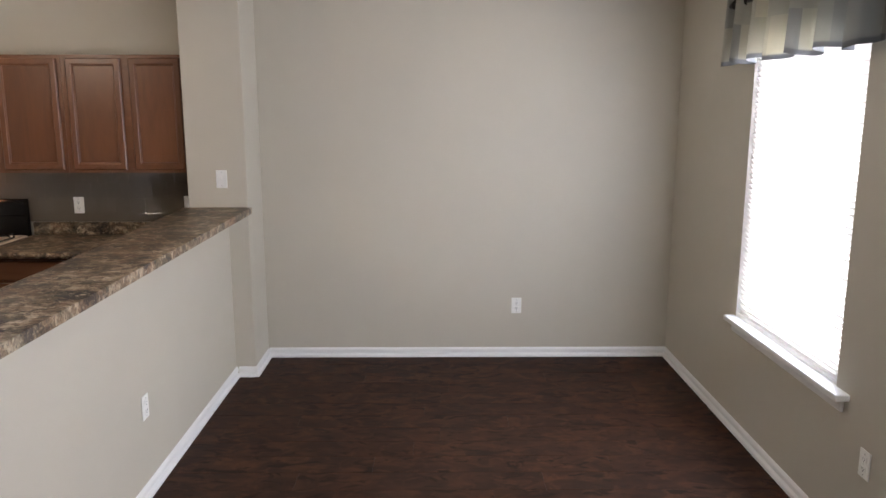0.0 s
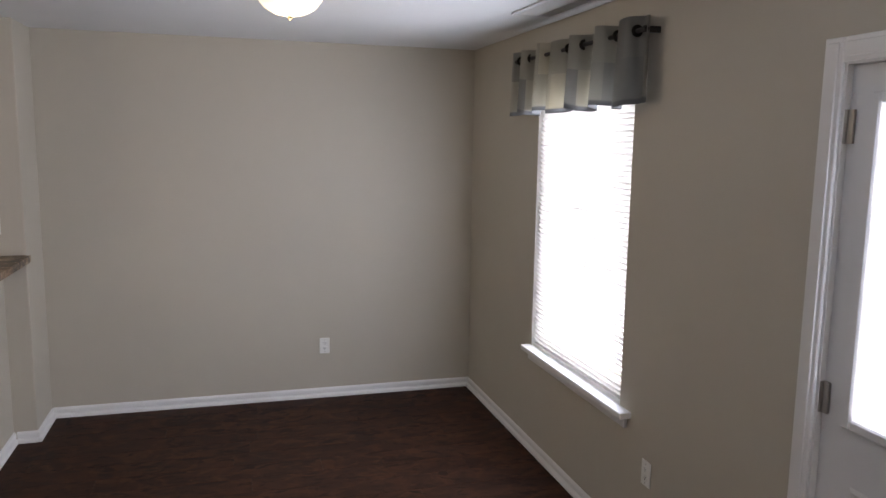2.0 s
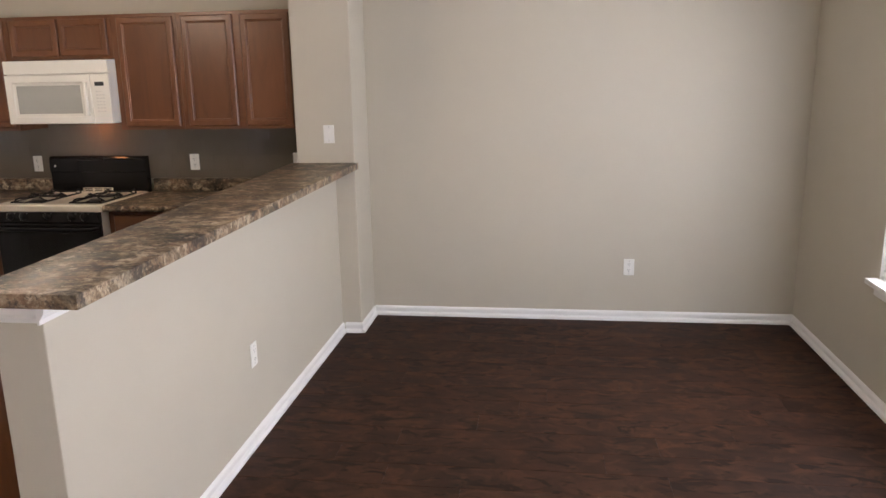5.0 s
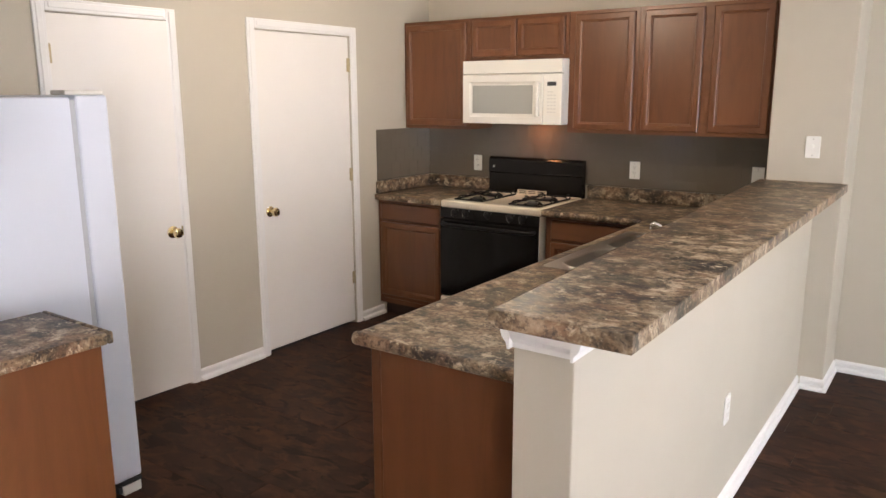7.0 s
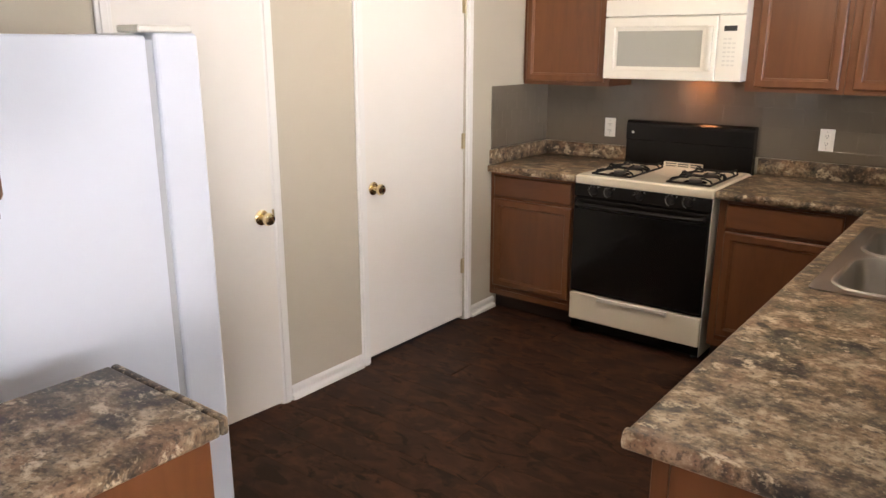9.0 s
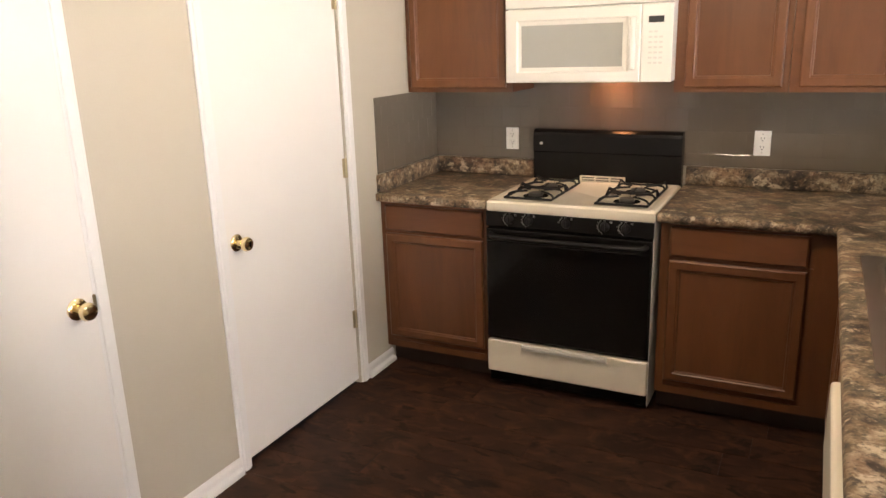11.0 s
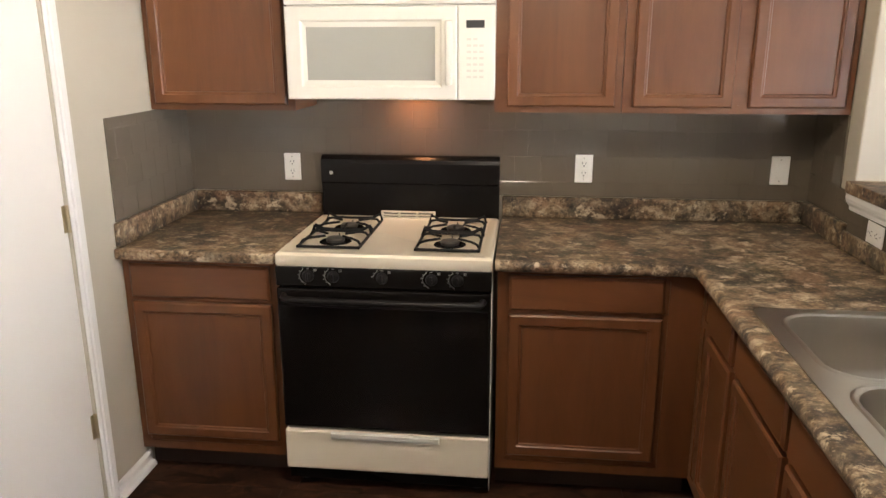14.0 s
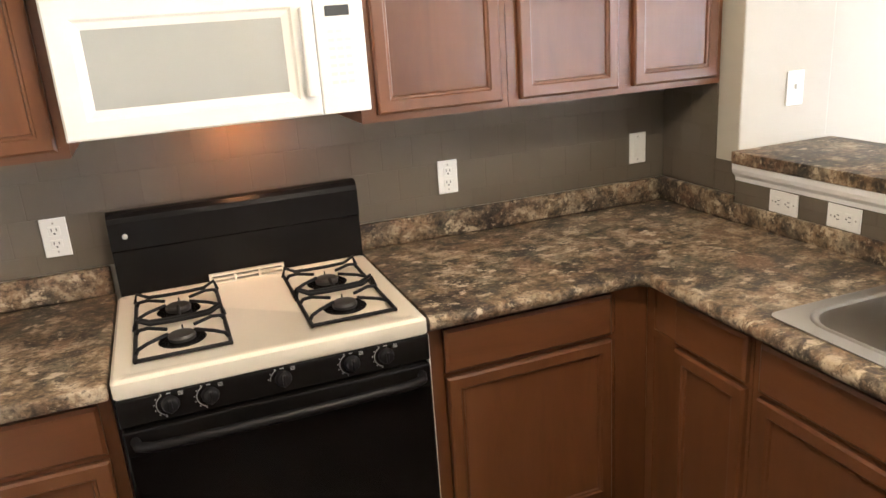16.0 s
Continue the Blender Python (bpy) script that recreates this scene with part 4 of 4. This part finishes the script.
part("underside", box(MX0 + 0.01, MX1 - 0.01, 0.04, 0.38, MZ0, MZ0 + 0.0055), GASKET, mw)
part("lamp_lens", box(-2.03, -1.93, 0.25, 0.31, MZ0 - 0.003, MZ0 - 0.0004), LENS, mw, "small lit lamp lens")

# ---- gas range ----
RX0, RX1, RF = -2.396, -1.634, 4.800
RC = (RX0 + RX1) / 2
st = thing("gas_stove", pose(RC, RF, 0), "black and cream gas stove with four burners", "stove")
H = (RX1 - RX0) / 2
part("body", box(-H + 0.004, H - 0.004, 0.03, NY - RF - 0.015, 0.03, 0.872), BLACK, st)
for x in (-H + 0.05, H - 0.05):
    for y in (0.08, 0.6):
        part("foot", add_cyl(bmesh.new(), (x, y, 0), (0, 0, 1), 0.016, 0.016, 0.035, 10), DARKP, st)
part("side_panel", box(H - 0.0036, H - 0.0006, 0.006, 0.62, 0.035, 0.872), APPL, st, "white enamelled side panel")
# cooktop: raised rim round a sunken pan
bm = bmesh.new()
rings = []
for ins, r, z in ((0.004, 0.010, 0.874), (0.0, 0.012, 0.880), (0.0, 0.012, 0.914), (0.008, 0.012, 0.922), (0.030, 0.014, 0.922), (0.042, 0.02, 0.913)):
    rings.append([bm.verts.new(p) for p in rounded(-H + ins, H - ins, 0.006 + ins, 0.625 - ins, r, z, 4)])
n = len(rings[0])
for lo, hi in zip(rings, rings[1:]):
    for i in range(n):
        bm.faces.new((lo[i], lo[(i + 1) % n], hi[(i + 1) % n], hi[i]))
bm.faces.new(rings[-1])
bm.faces.new(rings[0][::-1])
part("cooktop", bm, COOKW, st, "cream enamel cooktop", True)
# back panel with a rounded upper edge and a crease
bm = bmesh.new()
prof = [(0.618, 0.905), (0.618, 1.058), (0.610, 1.064), (0.611, 1.145), (0.616, 1.160), (0.626, 1.171), (0.642, 1.176), (0.672, 1.173), (0.672, 0.905)]
ends = [[bm.verts.new((x, y, z)) for y, z in prof] for x in (-H + 0.012, H - 0.004)]
for i in range(len(prof)):
    j = (i + 1) % len(prof)
    bm.faces.new((ends[0][i], ends[1][i], ends[1][j], ends[0][j]))
bm.faces.new(ends[0])
bm.faces.new(ends[1][::-1])
bmesh.ops.recalc_face_normals(bm, faces=bm.faces)
part("backguard", bm, BLACK, st, "black glossy back panel")
part("badge", add_lathe(bmesh.new(), (-H + 0.055, 0.6108, 1.105), (0, -1, 0), [(0.008, 0), (0.008, 0.002), (0.006, 0.003)], 16), PALEP, st)
bm = bmesh.new()
for x in (-0.110, -0.037, 0.037, 0.110):
    add_box(bm, x - 0.004, x + 0.004, 0.5915, 0.606, 0.9185, 0.9475)
for z in (0.9205, 0.9335, 0.9465):
    add_box(bm, -0.114, 0.114, 0.590, 0.605, z - 0.003, z + 0.003)
part("vent_grille", bm, COOKW, st, "cream vent grille at the back")
# control panel, leaning back
cpn = part("control_panel", box(-H + 0.001, H - 0.001, 0.004, 0.03, 0.803, 0.8735, bevel=0.004, segments=2), BLACK, st, "black control panel")
for i, x in enumerate((-0.262, -0.172, 0.0, 0.172, 0.262)):
    k = part("knob", add_lathe(bmesh.new(), (x, 0.004, 0.842), (0, -1, 0), [(0.021, 0), (0.020, 0.006), (0.017, 0.014), (0.014, 0.016)], 20), KNOBB, cpn, "", True)
    add = bmesh.new()
    add_box(add, x - 0.0035, x + 0.0035, -0.018, -0.010, 0.826, 0.858, bevel=0.002)
    part("grip", add, KNOBB, k)
    marks = bmesh.new()
    arc = [(x + 0.031 * math.cos(radians(t)), 0.0036, 0.842 + 0.029 * math.sin(radians(t))) for t in range(120, 251 if i != 2 else 181, 10)]
    add_tube(marks, arc, 0.0009, 6)
    for t in range(120, 251 if i != 2 else 181, 26):
        add_cyl(marks, (x + 0.036 * math.cos(radians(t)), 0.0037, 0.842 + 0.032 * math.sin(radians(t))), (0, -1, 0), 0.0018, 0.0018, 0.0005, 8)
    add_box(marks, x - 0.006, x + 0.004, 0.0030, 0.0036, 0.8685, 0.8705)
    for z in (0.860, 0.8635, 0.867):
        add_box(marks, x + 0.020, x + 0.031, 0.0030, 0.0036, z, z + 0.0016)
    part("dial_marks", marks, GREYP, k, "fine grey printed arc")
# oven door with glass and bar handle
od = part("oven_door", box(-H + 0.004, H - 0.004, -0.004, 0.029, 0.262, 0.797, bevel=0.006, segments=2), BLACK, st, "black oven door")
part("oven_glass", box(-H + 0.012, H - 0.012, -0.0075, -0.0045, 0.272, 0.735, bevel=0.001), GLASSB, od, "black glass front")
hb = bmesh.new()
add_tube(hb, [(-H + 0.030, -0.002, 0.770), (-H + 0.036, -0.028, 0.768), (-H + 0.07, -0.040, 0.766), (-0.15, -0.044, 0.765), (0.15, -0.044, 0.765), (H - 0.07, -0.040, 0.766), (H - 0.036, -0.028, 0.768), (H - 0.030, -0.002, 0.770)], 0.0125, 10)
part("handle", hb, KNOBB, od, "black bar handle", True)
dr = part("drawer", box(-H + 0.004, H - 0.004, -0.008, 0.029, 0.090, 0.250, bevel=0.008, segments=2), COOKW, st, "white storage drawer")
bm = add_rings(bmesh.new(), [(-0.20, 0.20, 0.222, 0.250, -0.0082), (-0.20, 0.20, 0.226, 0.250, -0.020), (-0.196, 0.196, 0.236, 0.248, -0.024)], back=True)
part("drawer_grip", bm, APPL, dr)
# burners and wire grates
for gx in (-0.214, 0.214):
    g = bmesh.new()
    x0, x1, y0, y1, z = gx - 0.112, gx + 0.112, 0.105, 0.535, 0.921
    mid_y, up, r = (y0 + y1) / 2, 0.939, 0.0055
    add_tube(g, [(x0, y0, z), (x1, y0, z)], r)
    for x in (x0, x1):
        add_tube(g, [(x, y0 - 0.004, z), (x, y1 + 0.004, z)], r)
    # bars across the back and the middle, raised at both ends
    for y in (mid_y - 0.011, mid_y + 0.011, y1):
        add_tube(g, [(x0 - 0.004, y, z), (x0 + 0.004, y, up + 0.010), (x0 + 0.035, y, up - 0.006), (gx - 0.03, y, z + 0.010), (gx + 0.03, y, z + 0.010), (x1 - 0.035, y, up - 0.006), (x1 - 0.004, y, up + 0.010), (x1 + 0.004, y, z)], r)
    for by in (y0 + 0.108, y1 - 0.098):
        for sx in (-1, 1):
            for dy, ty in ((-0.074, -0.016), (0.060, 0.020)):
                tip = 0.034
                add_tube(g, [(gx + sx * 0.112, by + dy, z), (gx + sx * 0.103, by + dy * 0.97, up - 0.004), (gx + sx * 0.080, by + dy * 0.8, up + 0.002), (gx + sx * tip, by + ty, up)], r * 0.9)
        add_tube(g, [(gx, by - 0.104, z), (gx, by - 0.098, up - 0.006), (gx, by - 0.045, up)], r * 0.9) if by > mid_y else None
    part("grate", g, IRON, st, "black wire burner grate", True)
    for by in (y0 + 0.108, y1 - 0.098):
        bn = part("burner", add_lathe(bmesh.new(), (gx, by, 0.9132), (0, 0, 1), [(0.060, 0), (0.057, 0.0025), (0.045, 0.001), (0.040, 0.0012)], 28), BLACK, st, "dark burner bowl", True)
        part("burner_head", add_lathe(bmesh.new(), (gx, by, 0.9145), (0, 0, 1), [(0.033, 0), (0.035, 0.009), (0.031, 0.015), (0.014, 0.017)], 24), BURN, bn, "", True)
        part("igniter", add_cyl(bmesh.new(), (gx + 0.004, by + 0.046, 0.9145), (0, 0, 1), 0.003, 0.002, 0.020, 8), BURN, bn)

# ---- ceiling fixtures ----
def dome_light(p, label):
    o = thing("ceiling_light", Matrix.Translation(p), label, "ceiling light", "ceiling lights")
    part("rim", add_lathe(bmesh.new(), (0, 0, 0), (0, 0, -1), [(0.150, 0), (0.155, 0.012), (0.150, 0.026), (0.135, 0.034)], 36), DULLB, o, "thin brass rim", True)
    gl = part("glass_dome", add_lathe(bmesh.new(), (0, 0, -0.030), (0, 0, -1), [(0.140, 0.0), (0.144, 0.015), (0.135, 0.045), (0.108, 0.078), (0.065, 0.102), (0.020, 0.112)], 36), LAMPG, o, "glowing white glass dome", True)
    gl.visible_shadow = False
    part("finial", add_lathe(bmesh.new(), (0, 0, -0.141), (0, 0, -1), [(0.012, 0), (0.012, 0.006), (0.006, 0.016), (0.003, 0.018)], 16), DULLB, o, "", True)
    return o


dome_light((1.43, 3.55, CZ), "round white glass ceiling light, switched on")
dome_light((-1.62, 3.78, CZ), "round white glass kitchen ceiling light, switched on")
vt = thing("ceiling_vent", pose(2.70, 3.64, CZ), "white slatted air vent in the ceiling", "air vent")
bm = bmesh.new()
for x0, x1, y0, y1 in ((-0.12, -0.09, -0.28, 0.28), (0.09, 0.12, -0.28, 0.28), (-0.09, 0.09, -0.28, -0.25), (-0.09, 0.09, 0.25, 0.28)):
    add_box(bm, x0, x1, y0, y1, -0.010, -0.0005, bevel=0.003)
part("frame", bm, VENT, vt)
part("backing", box(-0.09, 0.09, -0.25, 0.25, -0.003, -0.0008), DARKP, vt)
for i in range(9):
    s = box(-0.0085, 0.0085, -0.25, 0.25, -0.0008, 0.0008)
    bmesh.ops.rotate(s, verts=s.verts, cent=(0, 0, 0), matrix=Matrix.Rotation(radians(40 if i < 4.5 else -40), 3, "Y"))
    for v in s.verts:
        v.co += Vector((-0.08 + i * 0.02, 0, -0.0095))
    part("slat", s, VENT, vt)

# ---- tiles of the backsplash ----
T, J = 0.107, 0.0011
tile_meshes = {}


def tile_mesh(w, h):
    key = (round(w, 3), round(h, 3))
    if key not in tile_meshes:
        w, h = key
        bm = add_rings(bmesh.new(), [(0, w, 0, h, 0.0), (0, w, 0, h, -0.006), (0.0012, w - 0.0012, 0.0012, h - 0.0012, -0.0065)])
        tile_meshes[key] = mesh_of("tile", bm, TILE)
    return tile_meshes[key]


def tile_field(name, m, length, z0, z1, label, first=0.0):
    """Square tiles in running bond on a plane: local x along it, standing out to -y."""
    wall = tagged(new(name, mesh_of(name, box(0, length, -0.0060, -0.0002, z0, z1), GROUT)), label, "backsplash", kind="structure")
    wall.matrix_world = m
    z, row = z1, 0
    h = 0.040
    while z > z0 + 0.01:
        low = max(z - h, z0)
        x = -(T / 2 if row % 2 else 0) - first
        while x < length - 0.008:
            a, b = max(x, 0), min(x + T, length)
            if b - a > 0.012:
                o = new("tile", tile_mesh(b - a - J, z - low - J))
                o.parent = wall
                o.location = (a + J / 2, -0.0004, low + J / 2)
            x += T
        z, row, h = low, row + 1, T
    return wall


tile_field("backsplash_north", pose(WX, NY, 0), STUB0 - WX, 1.006, 1.428, "glossy grey painted square wall tile", 0.03)
tile_field("backsplash_west", pose(WX, 4.848, 0, 0, 0, 90), NY - 4.848 - 0.009, 1.006, 1.375, "glossy grey painted square wall tile")
tile_field("backsplash_stub", pose(STUB0, NY - 0.009, 0, 0, 0, -90), 0.29, 1.006, 1.375, "glossy grey painted square wall tile")
tile_field("backsplash_corner", pose(STUB0, NY - 0.300, 0, 0, 0, -90), NY - 0.301 - STUBY, 1.006, 1.1175, "glossy grey painted tile at the end of the bar")
tile_field("backsplash_half_wall", pose(HALF0 - SKEW * (STUBY - HEND), STUBY, 0, 0, 0, -90 + math.degrees(SKEW)), STUBY - 2.36, 0.9165, 1.057, "glossy grey painted tile below the bar")

# ---- floor planks ----
fl = tagged(new("floor", mesh_of("floor", box(WX - 0.75, EX + 0.14, SY - 0.12, NY + 0.12, -0.12, -0.003), SUBFLOOR)), "dark walnut coloured plank floor", "floor", kind="structure")
PW, PL = 0.178, 1.22
plank_meshes = {}
rng = random.Random(11)
y, row = NY, 0
while y > SY + 0.01:
    lo = max(y - PW, SY)
    x = WX - 0.02 - rng.random() * PL
    while x < EX:
        a, b = max(x, WX - 0.02), min(x + PL, EX)
        if b - a > 0.02:
            key = (round(b - a, 2), round(y - lo, 3))
            if key not in plank_meshes:
                L, Wd = b - a - 0.0008, y - lo - 0.0008
                bm = bmesh.new()
                r0 = [bm.verts.new(v) for v in ((0, 0, -0.0029), (L, 0, -0.0029), (L, Wd, -0.0029), (0, Wd, -0.0029))]
                r1 = [bm.verts.new(v) for v in ((0, 0, -0.0009), (L, 0, -0.0009), (L, Wd, -0.0009), (0, Wd, -0.0009))]
                e = 0.0006
                r2 = [bm.verts.new(v) for v in ((e, e, 0), (L - e, e, 0), (L - e, Wd - e, 0), (e, Wd - e, 0))]
                for p, q in ((r0, r1), (r1, r2)):
                    for i in range(4):
                        bm.faces.new((p[i], p[(i + 1) % 4], q[(i + 1) % 4], q[i]))
                bm.faces.new(r2)
                plank_meshes[key] = mesh_of("plank", bm, FLOOR)
            o = new("plank", plank_meshes[key])
            o.parent, o.location = fl, (a, lo, 0)
        x += PL
    y, row = lo, row + 1
